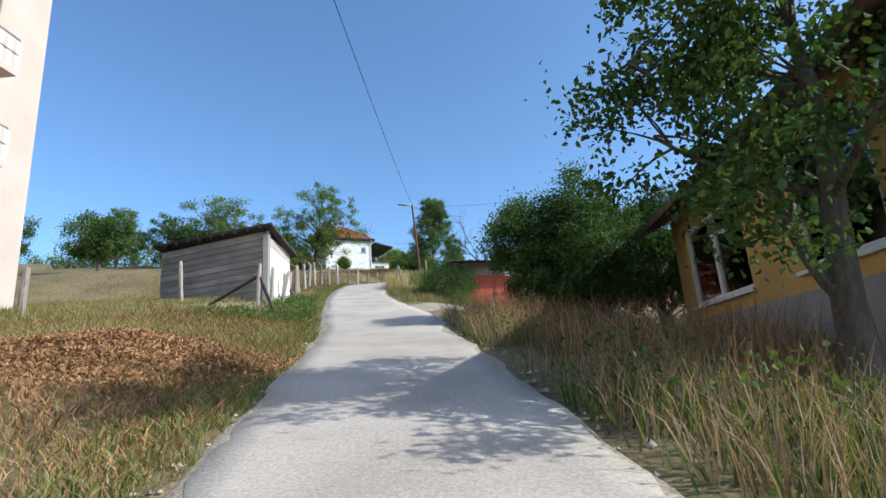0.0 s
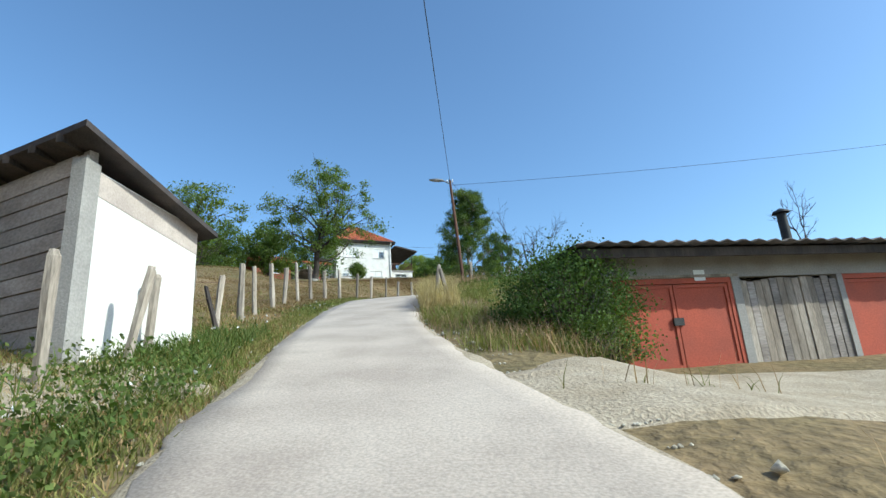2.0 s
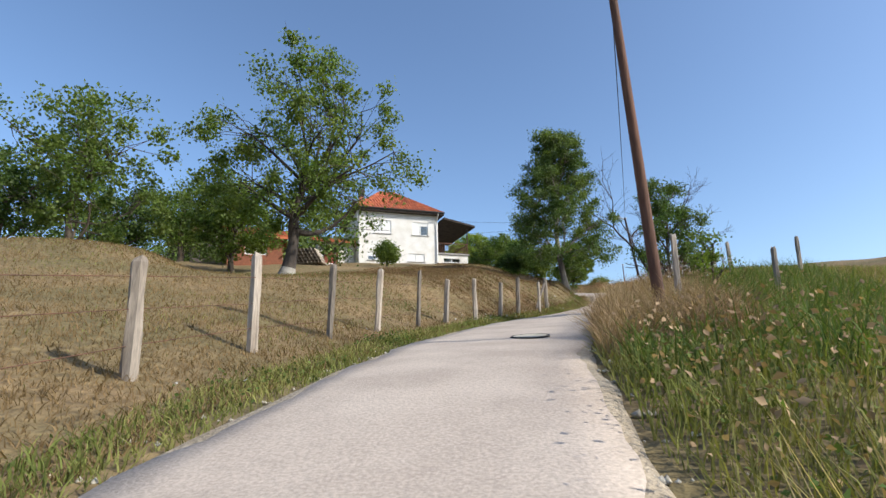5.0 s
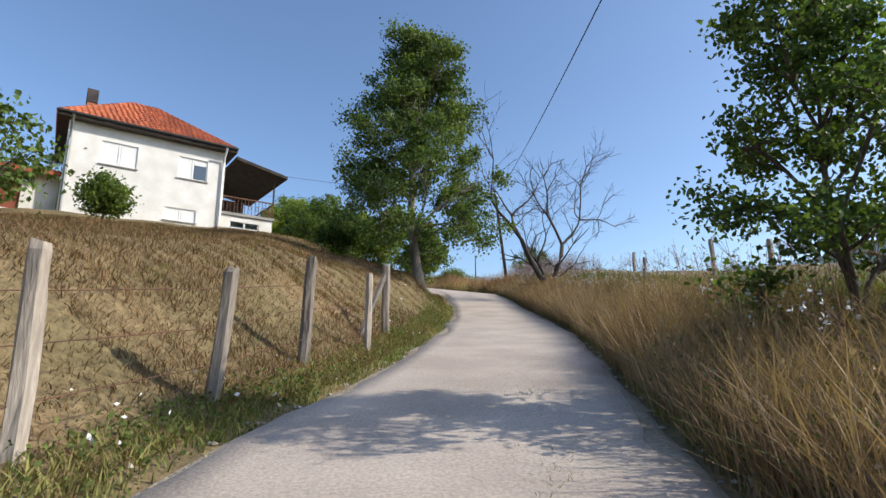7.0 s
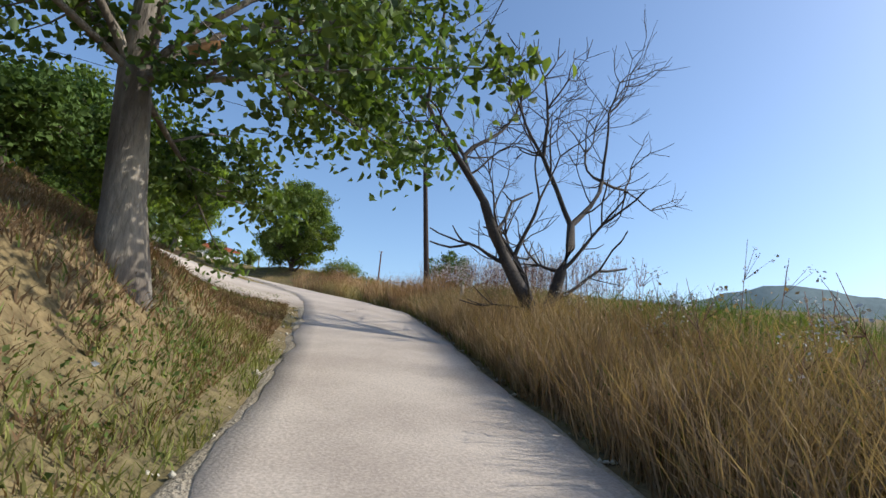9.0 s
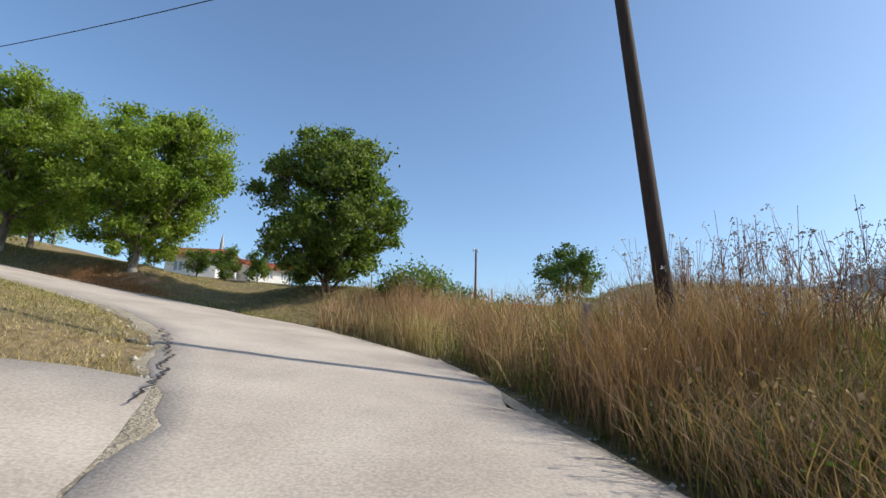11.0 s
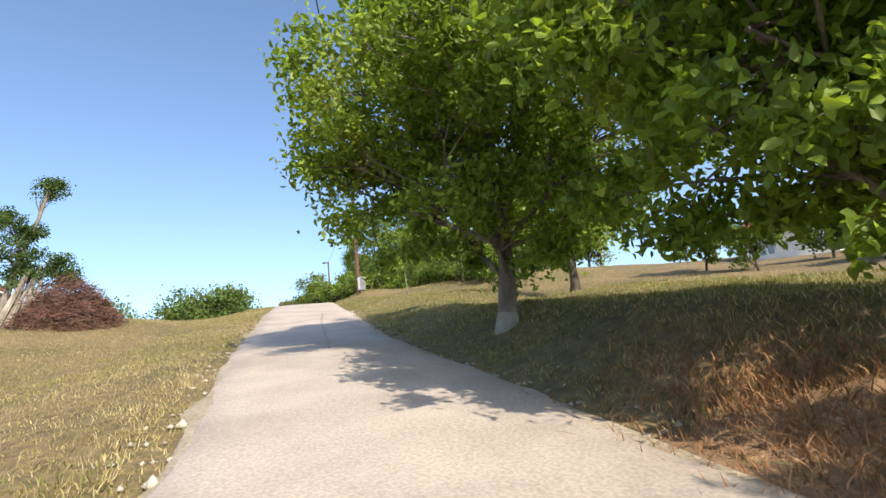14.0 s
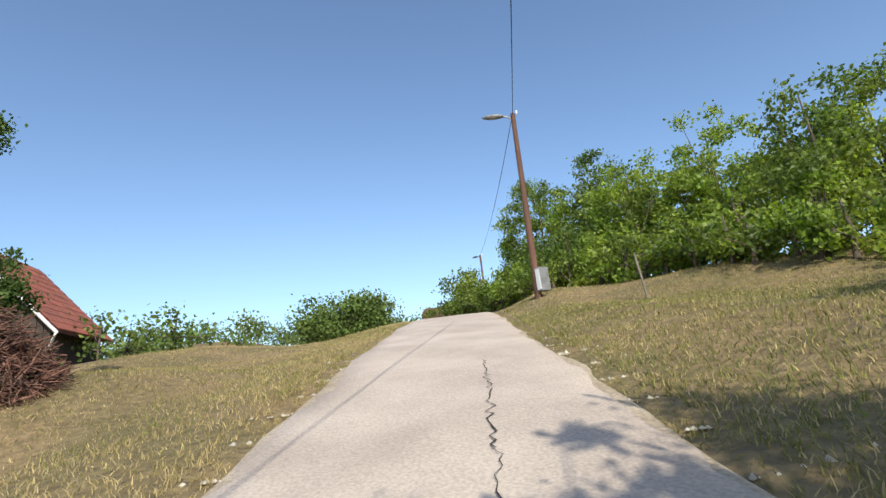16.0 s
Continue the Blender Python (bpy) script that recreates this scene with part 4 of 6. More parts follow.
# block of flats at the start
def build_flats():
    m = Matrix.Translation((-15.5, -5.07, 5.05)) @ Matrix.Rotation(radians(87), 4, 'Z')
    root = empty("apartment_building", m, "cream rendered block of flats with balconies", "apartment building")
    L, H, storeys = 24.0, 15.2, 5
    holes = []
    for k in range(storeys):
        z = 0.6 + k * 2.85
        for x in (0.8, 6.8, 12.8, 18.8):
            holes.append((x, x + 2.8, z + 0.05, z + 2.35))
    bm = wall_with_holes(L, -3, H, 0.3, holes)
    part("front_wall", bm, "cream", root)
    boxed("end_wall", root, "cream", 0.0, 0.3, 0.302, 11, -3, H)
    boxed("end_wall", root, "cream", L - 0.3, L, 0.302, 11, -3, H)
    boxed("back_wall", root, "cream", 0.302, L - 0.302, 10.7, 11, -3, H)
    part("roof", roof_slab([(-0.8, -1.4, H), (L + 0.8, -1.4, H), (L + 0.8, 5.5, H + 2), (-0.8, 5.5, H + 2)], 0.25), "dark_wood", root, "dark overhanging roof edge")
    part("roof_back", roof_slab([(-0.8, 5.5, H + 2), (L + 0.8, 5.5, H + 2), (L + 0.8, 12.4, H), (-0.8, 12.4, H)], 0.25), "dark_wood", root)
    rr = random.Random(2)
    for h in holes:
        boxed("recess", root, "cream", h[0], h[1], 0.9, 0.95, h[2], h[3])
        w = sash_window(root, h[0] + 0.3, h[0] + 1.5, h[2] + 0.9, h[3] - 0.25, Matrix.Translation((0, 0.78, 0)), sill=False)
        bal = boxed("balcony", root, "cream", h[0] - 0.3, h[1] + 0.3, -1.15, -0.003, h[2] - 0.22, h[2] - 0.04, label="balcony with a light metal railing")
        for z in (0.45, 0.95):
            boxed("rail", bal, "metal", h[0] - 0.3, h[1] + 0.3, -1.15, -1.11, h[2] + z, h[2] + z + 0.04)
        for k in range(12):
            x = h[0] - 0.28 + k * 0.3
            boxed("bar", bal, "white", x, x + 0.16, -1.13, -1.12, h[2] - 0.04, h[2] + 0.9)
        for y in (-0.8, -0.4):
            for x in (h[0] - 0.3, h[1] + 0.27):
                boxed("bar", bal, "metal", x, x + 0.03, y, y + 0.03, h[2] - 0.04, h[2] + 0.95)
        if rr.random() < 0.7:
            boxed("flower_box", bal, "brick" if rr.random() < 0.5 else "cloth", h[0], h[0] + 0.8, -1.35, -1.16, h[2] + 0.75, h[2] + 0.95, bevel=0.02)


build_flats()


# yellow house beside the road
def build_yellow():
    m = Matrix.Translation((4.61, 15.86, 2.19)) @ Matrix.Rotation(radians(-97), 4, 'Z')
    root = empty("house", m, "low ochre yellow house with large white-framed window", "house")
    L, H = 8.5, 2.95
    bm = wall_with_holes(L, -1.2, H, 0.3, [(0.75, 3.6, 0.75, 2.5), (5.2, 7.0, 0.75, 2.5)])
    part("front_wall", bm, "yellow", root)
    boxed("end_wall", root, "yellow", 0, 0.3, 0.302, 7, -1.2, H)
    boxed("end_wall", root, "yellow", L - 0.3, L, 0.302, 7, -1.2, H)
    boxed("plinth", root, "concrete", 0.0, L, -0.06, -0.003, -1.2, 0.45, label="grey concrete plinth")
    for w in ((0.75, 3.6, 0.75, 2.5), (5.2, 7.0, 0.75, 2.5)):
        bm = bmesh.new()
        a, b, c, d = w
        for u, v, p, q in ((a, b, c, c + 0.09), (a, b, d - 0.09, d), (a, a + 0.09, c + 0.09, d - 0.09), (b - 0.09, b, c + 0.09, d - 0.09), ((a + b) / 2 - 0.06, (a + b) / 2 + 0.06, c + 0.09, d - 0.09)):
            box(bm, u, v, 0.04, 0.14, p, q)
        win = part("window", bm, "white", root, "large white framed window")
        for u, v in ((a + 0.09, (a + b) / 2 - 0.06), ((a + b) / 2 + 0.06, b - 0.09)):
            boxed("pane", win, "glass", u, v, 0.09, 0.1, c + 0.09, d - 0.09)
            # pale panel added behind the pane in place of its sky reflection
            boxed("curtain", win, "curtain", u, v, 0.16, 0.17, c + 0.09, d - 0.09)
        boxed("sill", win, "white", a - 0.08, b + 0.08, -0.09, 0.04, c - 0.06, c - 0.004)
    part("roof", roof_slab([(-0.6, -0.75, H - 0.1), (L + 0.5, -0.75, H - 0.1), (L + 0.5, 3.6, H + 1.9), (-0.6, 3.6, H + 1.9)], 0.14), "rust", root, "rusty brown sheet roof")
    part("roof_back", roof_slab([(-0.6, 3.6, H + 1.9), (L + 0.5, 3.6, H + 1.9), (L + 0.5, 7.8, H - 0.1), (-0.6, 7.8, H - 0.1)], 0.14), "rust", root)
    boxed("gable", root, "yellow", 0.02, 0.28, 0.31, 6.9, H, H + 0.5)


build_yellow()


# ---- poles and cables ----
def lamp_pole(x, y, height, label, lean=(0, 0), arm=None, lamp=True, radius=0.12, sink=0.3, box_at=0.0, group="power poles", wood="pole_wood"):
    root = empty("power_pole", Matrix.Translation(P(x, y, -sink)), label, "pole", group)
    t = np.linspace(0, 1, 8)[:, None]
    pts = np.concatenate([lean[0] * t, lean[1] * t, t * (height + sink)], 1)
    v, f = tube_arrays(pts, np.linspace(radius, radius * 0.68, 8), 10)
    raw("shaft", v, f, wood, root, smooth=True)
    top = Vector(pts[-1])
    if lamp and arm:
        a = Vector((arm[0], arm[1], 0)).normalized()
        q = [top + Vector((0, 0, -0.25)), top + a * 0.2 + Vector((0, 0, -0.1)), top + a * 0.45 + Vector((0, 0, 0.0))]
        v, f = tube_arrays(q, [0.03] * 3, 6)
        br = raw("bracket", v, f, "metal", root)
        bm = bmesh.new()
        bmesh.ops.create_uvsphere(bm, u_segments=12, v_segments=8, radius=1)
        bmesh.ops.scale(bm, vec=(0.42, 0.14, 0.085), verts=bm.verts)
        bmesh.ops.transform(bm, matrix=Matrix.Translation(top + a * 0.72 + Vector((0, 0, 0.02))) @ Matrix.Rotation(math.atan2(a.y, a.x), 4, 'Z') @ Matrix.Rotation(radians(-6), 4, 'Y'), verts=bm.verts)
        part("lamp_head", bm, "metal", root, "grey street lamp head")
    for k in range(2):
        v, f = tube_arrays([top + Vector((0.1 - 0.2 * k, 0.05, -0.12)), top + Vector((0.14 - 0.28 * k, 0.07, -0.05)), top + Vector((0.14 - 0.28 * k, 0.07, 0.06))], [0.02, 0.035, 0.03], 6)
        raw("insulator", v, f, "white", root)
    if box_at:
        bm = bmesh.new()
        box(bm, 0.1, 0.36, -0.08, 0.3, box_at, box_at + 0.8, bevel=0.02)
        mb = part("meter_box", bm, "metal", root, "grey metal fuse box")
        boxed("box_door", mb, "white", 0.13, 0.33, -0.095, -0.082, box_at + 0.05, box_at + 0.75)
    return root, root.matrix_world @ top


pole_a, top_a = lamp_pole(-2.75, 43.2, 6.0, "leaning brown wooden pole with street lamp", lean=(-0.35, -0.65), arm=(-1, -0.1), radius=0.1)
pole_b, top_b = lamp_pole(6.41, 81.92, 6.4, "wooden pole with street lamp, coloured dark as if backlit", lean=(-0.85, -0.3), arm=(-1, -0.3), wood="backlit_pole")
pole_c, top_c = lamp_pole(10.05, 105.61, 3.6, "thin wooden pole in the meadow", lamp=False, radius=0.08)
pole_e, top_e = lamp_pole(-28.85, 107.75, 6.85, "brown wooden pole with street lamp and fuse box", lean=(0.05, 0.1), arm=(-0.75, -0.9), box_at=0.5)
pole_far, top_far = lamp_pole(-49.64, 119.35, 6.0, "distant wooden pole with street lamp", lamp=True, arm=(-1, 0), radius=0.1)
start_top = Vector((-3.69, -8.56, 9.11))
wire("power_cable", sagging(start_top, top_a, 0.7), 0.012, "dark_metal", "black power cable hung between poles", "cable")
wire("power_cable", sagging(top_a, top_b, 0.7), 0.012, "dark_metal", "black power cable hung between poles", "cable")
wire("power_cable", sagging(top_b, top_e, 0.9), 0.012, "dark_metal", "black power cable hung between poles", "cable")
wire("power_cable", sagging(top_e, top_far, 0.5), 0.012, "dark_metal", "black power cable hung between poles", "cable")
wire("power_cable", sagging(top_b + Vector((0, 0, -0.3)), (-23.64, 86.34, 25.71), 0.5), 0.012, "dark_metal", "black power cable crossing to a farm", "cable")
wire("power_cable", sagging(top_a + Vector((0, 0, -0.3)), (45.1, 40.9, 16.6), 0.8), 0.01, "dark_metal", "thin power cable crossing the meadow", "cable")

# ---- fence with posts and wire ----
rnd = random.Random(11)
run = ((-8.4, 26.5), (-8.7, 28.3), (-8.75, 29.7), (-9.1, 31.5), (-9.2, 33.2), (-9.35, 34.7), (-9.35, 36.2), (-9.3, 37.8), (-9.2, 39.6), (-9.05, 41.9), (-8.65, 44.1), (-8.2, 46.0),
       (-7.65, 48.1), (-7.15, 50.1), (-6.4, 52.1), (-5.6, 53.8), (-4.9, 55.8), (-3.95, 57.3), (-3.5, 59.3))
tops = []
for x, y in run:
    h = rnd.uniform(1.28, 1.55)
    base = P(x, y)
    fence_post(Matrix.Translation(base) @ Matrix.Rotation(rnd.uniform(-0.06, 0.06), 4, 'X') @ Matrix.Rotation(rnd.uniform(-0.07, 0.07), 4, 'Y') @ Matrix.Rotation(rnd.uniform(0, 6), 4, 'Z'),
               h, rnd.uniform(0.06, 0.09), rnd, rnd.choice(("old_wood", "old_wood", "pale_bark")))
    tops.append(base)
for h in (0.35, 0.75, 1.12):
    pts = [np.array((q.x, q.y, q.z + h + 0.02 * math.sin(i * 2.1 + h * 7))) for i, q in enumerate(tops)]
    wire("fence_wire", pts, 0.005, "rust", "rusty barbed wire along the fence", "wire")
q = P(-4.05, 58.35)
fence_post(look(q, q + Vector((-0.75, -1.3, -2.0))) @ Matrix.Translation((0, 0, 0.2)), 1.7, 0.06, rnd, "pale_bark", "fence_brace", "slanting pale wooden fence brace")
q = P(-8.11, 27.2)
fence_post(look(q, q + Vector((0.9, -1.0, -1.6))) @ Matrix.Translation((0, 0, 0.1)), 1.5, 0.055, rnd, "dark_wood", "fence_brace", "dark slanting wooden fence brace")
for x, y, h, rx, ry in ((-10.43, 21.45, 1.5, 0.03, -0.05), (-6.95, 19.22, 1.7, -0.05, 0.02), (-7.44, 21.92, 1.45, 0.1, 0.08), (-7.72, 24.2, 1.2, 0.1, 0.12), (-7.48, 23.37, 1.35, 0.02, 0.2), (-11.96, 16.49, 1.3, 0.04, 0.03), (-14.63, 19.62, 1.3, 0, 0)):
    fence_post(Matrix.Translation(P(x, y)) @ Matrix.Rotation(rx, 4, 'X') @ Matrix.Rotation(ry, 4, 'Y'), h, 0.07, rnd, group="old posts by the shed")
for a, b, c in (((-8.64, 19.67), (-7, 19.27), (0.1, 1.25)), ((-6.9, 19.27), (-6.45, 19.41), (1.25, 0.1))):
    pa, pb = P(*a, c[0]), P(*b, c[1])
    v, f = tube_arrays([pa, (pa + pb) / 2, pb], [0.05, 0.055, 0.05], 6)
    tagged(raw("fence_brace", v, f, "dark_wood"), "dark slanting wooden brace of the old fence", "fence brace")
for x, y, h, ry in ((-3.75, 31.9, 1.3, 0.14), (-3.3, 31.7, 1.2, -0.2), (-2.35, 43.6, 1.5, 0.03), (3.96, 56.87, 1.1, 0), (3.23, 50.5, 1.25, 0.05), (4.68, 62.52, 1.0, 0.05), (5.45, 82.37, 0.95, 0.0), (7.05, 79.18, 0.95, 0.04), (5.12, 75.3, 0.9, -0.05)):
    fence_post(Matrix.Translation(P(x, y)) @ Matrix.Rotation(ry, 4, 'Y'), h, 0.06, rnd, group="posts in the right verge")
for y in (47.5, 53.6, 59.6, 65.5):
    q, _, nrm, _ = road_at(y)
    fence_post(Matrix.Translation(P(q[0] + nrm[0] * 4.9, q[1] + nrm[1] * 4.9)) @ Matrix.Rotation(rnd.uniform(-0.08, 0.08), 4, 'Y'), rnd.uniform(1.05, 1.4), 0.06, rnd, group="posts in the right verge")
for k in range(9):
    fence_post(Matrix.Translation(P(-1.7 + k * 2.0, 116.2 - k * 0.93)), rnd.uniform(1.0, 1.4), 0.06, rnd, group="posts on the upper meadow")
for k in range(6):
    fence_post(Matrix.Translation(P(9.14 + k * 0.32, 105.0 + 0.1 * (k % 2))), 0.75 + 0.08 * (k % 3), 0.035, rnd, "red", "picket", "short red-brown wooden picket in the meadow", "red pickets")
fence_post(Matrix.Translation(P(-24.38, 107.58)) @ Matrix.Rotation(-0.1, 4, 'Y'), 1.25, 0.03, rnd, "pale_bark", "stake", "thin pale wooden stake in the meadow", "stakes")

# ---- trees ----
tree("conifer_tree", 1.85, 16.7, "dense dark green thuja-like tree beside the road", 4.15, 2.05, 0.0, "leaf_dark", clumps=300, leaves=140, clump_r=0.36, leaf_size=0.065, seed=21, top=0.15, lobes=22)
tree("conifer_tree", 5.1, 18.2, "dense dark green tree behind the yellow house", 4.4, 2.1, 0.0, "leaf_dark", clumps=200, leaves=130, clump_r=0.42, leaf_size=0.075, seed=22, top=0.3, lobes=12)
tree("plum_tree", 2.38, 7.97, "leafy tree with thin branches over the verge", 6.6, 2.1, 1.3, "leaf_dark", clumps=110, leaves=70, clump_r=0.4, leaf_size=0.085, seed=23, fine=True)
bush("ivy_bush", -0.97, 26.53, "tangled ivy and bramble bush at the garage end", 2.3, 1.25, "leaf_dark", seed=3, clumps=190, leaves=160, leaf_size=0.05, clump_r=0.28)
bush("bramble_bush", 4.3, 91.02, "green bramble bush beside the walnut tree", 1.0, 0.9, "leaf", seed=6, clumps=40, leaves=110, leaf_size=0.08, clump_r=0.3)
bush("bramble_bush", -0.75, 25.2, "brown-green bramble bush before the garage", 0.8, 0.7, "weed", seed=4, clumps=26, leaves=90, leaf_size=0.05, clump_r=0.24)
tree("apple_tree", -13.6, 52.73, "spreading old apple tree with thin yellowing crown", 8.6, 4.5, 1.6, "leaf", bark="dead_bark", trunk_r=0.27, clumps=190, leaves=66, clump_r=0.5, leaf_size=0.13, seed=31, lean=(0.5, 0.1), skew=(0.6, -0.8), lobes=19, lime=0.55, trunk_h=4.4, bare=0.2, limb=0.8, wander=0.26)
cherry = tree("cherry_tree", -1.55, 67.84, "tall old cherry tree with broken pale trunk", 12.0, 3.5, 1.9, "leaf_mid", bark="pale_bark", trunk_r=0.19, clumps=400, leaves=80, clump_r=0.46, leaf_size=0.115, seed=34, top=0.4, trunk_h=11.6, lobes=34, bare=0.04, skew=(0.2, 0), flare=0.6, dz=-0.6, fine=True, cone=0.85, limb=0.26, lean=(-0.06, 0))
v, f = tube_arrays([(0.05, -0.05, 2.9), (0.3, -0.1, 3.05), (0.42, -0.12, 3.13)], [0.07, 0.06, 0.03], 7)
raw("broken_stub", v, f, "raw_wood", cherry, "broken branch stub of raw orange wood")
tree("plum_tree", 0.18, 52.01, "young green plum tree in the verge", 4.4, 1.3, 0.1, "leaf_mid", clumps=100, leaves=80, clump_r=0.27, leaf_size=0.065, seed=33, top=0.3, trunk_r=0.05, lobes=18, fine=True, cone=0.7)
tree("sapling", -0.49, 46.88, "thin sapling in the tall grass", 1.8, 0.5, 0.5, "leaf", clumps=16, leaves=30, clump_r=0.2, leaf_size=0.07, seed=34, trunk_r=0.025, lobes=5)
bare_tree("dead_tree", 5.1, 71.3, "leafless grey dead fruit tree", 10.4, seed=12, radius=0.21, depth=6, spread=0.85, stems=((-0.5, 0.1, 0.8), (0.34, -0.1, 0.7), (-0.1, 0.3, 0.45)))
bare_tree("dead_tree", 12.96, 40.22, "small leafless tree behind the garages", 5.0, seed=5, radius=0.08, depth=4)
tree("walnut_tree", 1.81, 92.34, "dark green walnut tree with hanging leaves", 5.9, 2.6, 0.15, "leaf", clumps=290, leaves=90, clump_r=0.34, leaf_size=0.115, seed=41, trunk_r=0.1, lobes=24, long=2.3, fine=True, dz=-0.3, top=0.3)
tree("walnut_tree", -4.78, 95.03, "broad walnut tree with light green leaves", 6.7, 2.8, 0.9, "leaf_light", bark="pale_bark", clumps=350, leaves=95, clump_r=0.38, leaf_size=0.115, seed=42, trunk_r=0.13, lobes=26, long=2.3, lime=0.45, skew=(0.2, 0.4), fine=True, dz=-0.3)
tree("walnut_tree", -9.97, 96.82, "broad walnut tree with light green leaves", 7.0, 3.5, 1.1, "leaf_light", bark="pale_bark", clumps=370, leaves=95, clump_r=0.4, leaf_size=0.115, seed=49, trunk_r=0.16, lobes=27, long=2.3, lime=0.5, fine=True, dz=-0.3)
tree("walnut_tree", -13.53, 105.28, "smaller walnut tree on the upper meadow", 5.5, 2.6, 1.2, "leaf_light", clumps=80, leaves=60, clump_r=0.6, leaf_size=0.17, seed=44)
tree("pollard_tree", -28.53, 92.13, "lopped tree with few leafy shoots and a thin bare top", 6.6, 1.5, 2.2, "leaf_dark", bark="pale_bark", clumps=110, leaves=55, clump_r=0.3, leaf_size=0.09, seed=45, trunk_r=0.16, trunk_h=6.0, lean=(0, 0.5), dz=-0.6,
     at=((0, 1.05, 6.1, 0.5), (0, -0.15, 4.6, 0.5), (0.2, 0.0, 3.5, 0.8), (-0.2, 0.65, 3.2, 0.85), (0.2, 0.6, 2.4, 0.6), (0, 1.6, 3.0, 0.5), (0, 1.95, 2.6, 0.35), (-0.3, 0.7, 4.4, 0.35)))
poles = empty("pole_stack", Matrix.Translation(P(-28.23, 92.12)), "long thin wooden poles leaning against the lopped tree", "pole stack")
for k in range(10):
    q = k / 9
    v, f = tube_arrays([(0.35, -0.35 + 0.75 * q, -0.1), (0.15, 0.1 + 0.68 * q, 1.0 + 0.05 * (k % 3)), (-0.05, 0.5 + 0.6 * q, 2.0 + 0.14 * (k % 4))], [0.04, 0.035, 0.025], 6)
    raw("pole", v, f, "old_wood", poles)
tree("ash_tree", 21.2, 116.8, "round light tree on the far meadow", 6.0, 3.1, 0.8, "leaf_far", clumps=90, leaves=45, clump_r=0.6, leaf_size=0.2, seed=46)
tree("poplar_tree", 1.29, 113.9, "thin young tree on the upper meadow", 4.6, 1.0, 0.9, "leaf", clumps=30, leaves=40, clump_r=0.35, leaf_size=0.12, seed=47, trunk_r=0.05, lobes=6)
orchard = [(-22.53, 52.28, 7.6, 4.2, 51), (-28.41, 54.58, 6.6, 3.2, 52), (-18.91, 58.08, 5.5, 2.4, 53), (-28.96, 44.27, 5.5, 2.8, 54), (-32.92, 52.54, 6.0, 2.8, 55), (-35.97, 42.22, 6.2, 2.6, 56),
           (-25.86, 63.88, 5.5, 2.6, 57), (-30.85, 64.94, 6.0, 2.8, 58), (-39.87, 60.87, 6.0, 2.8, 59)]
for x, y, h, rad, sd in orchard:
    tree("fruit_tree", x, y, "green orchard fruit tree in the meadow", h, rad, 0.9, "leaf" if sd % 2 else "leaf_dark", clumps=100, leaves=50, clump_r=0.55, leaf_size=0.16, seed=sd, group="orchard trees", lobes=12)
for x, y, h, rad, sd in ((-5.2, 111.0, 2.6, 1.0, 81), (-7.6, 113.5, 2.2, 0.9, 82), (-9.6, 111.5, 2.8, 1.2, 83), (-0.6, 113.0, 1.6, 0.8, 84), (-3.4, 112.2, 2.3, 1.1, 85), (-11.8, 113.0, 2.6, 1.2, 86)):
    tree("fruit_tree", x, y, "small green tree before the meadow houses", h, rad, 0.3, "leaf", clumps=40, leaves=50, clump_r=0.3, leaf_size=0.12, seed=sd, group="trees on the upper meadow", lobes=7, trunk_r=0.05)
for k, (x, y, h, rad) in enumerate(((-6.23, 78.1, 3.9, 1.9), (-4.25, 76.56, 3.6, 1.7), (-3.07, 73.85, 3.0, 1.5), (-7.62, 82.17, 4.6, 2.0), (-13.75, 69.25, 1.9, 0.75), (-4.47, 72.07, 2.4, 1.3))):
    tree("fruit_tree", x, y, "green fruit tree beside the white house", h, rad, 0.4, "leaf_dark" if k % 2 else "leaf", clumps=50, leaves=60, clump_r=0.42, leaf_size=0.13, seed=70 + k, group="trees by the house", lobes=8, trunk_r=0.06)


def woods(name, spots, label, leaf, seed, leaf_size, clump_r, leaves):
    """A thicket of many stems and clumps: uncountable, one object."""
    r = np.random.default_rng(seed)
    stems, pos = [], []
    for x, y, h, rad in spots:
        z = ground_z(x, y)
        n = int(26 * rad * h / 6)
        u = r.normal(size=(n, 3))
        u /= np.linalg.norm(u, axis=1)[:, None]
        q = u * (r.uniform(0.35, 1, n)[:, None] ** 0.5) * np.array([[rad, rad, h * 0.48]]) + np.array([[x, y, z + h * 0.52]])
        stems.append(tube_arrays([(x, y, z - 0.2), (x + 0.1, y, z + h * 0.4), (x, y + 0.1, z + h * 0.85)], [0.09, 0.06, 0.02], 5))
        for a in q[:10]:
            stems.append(tube_arrays([(x, y, z + h * 0.3), (np.array((x, y, z + h * 0.3)) + a) / 2, a], [0.04, 0.025, 0.01], 4))
        src = np.repeat(q, leaves, axis=0)
        pos.append(src + r.normal(size=src.shape) * clump_r * np.array([[0.7, 0.7, 0.5]]))
    pos = np.vstack(pos)
    v, f = leaf_arrays(pos, leaf_size, r)
    ob = tagged(raw(name, v, f, leaf), label, "trees", kind="stuff")
    v, f = join_arrays(stems)
    raw("stem", v, f, "bark", ob)
    return ob


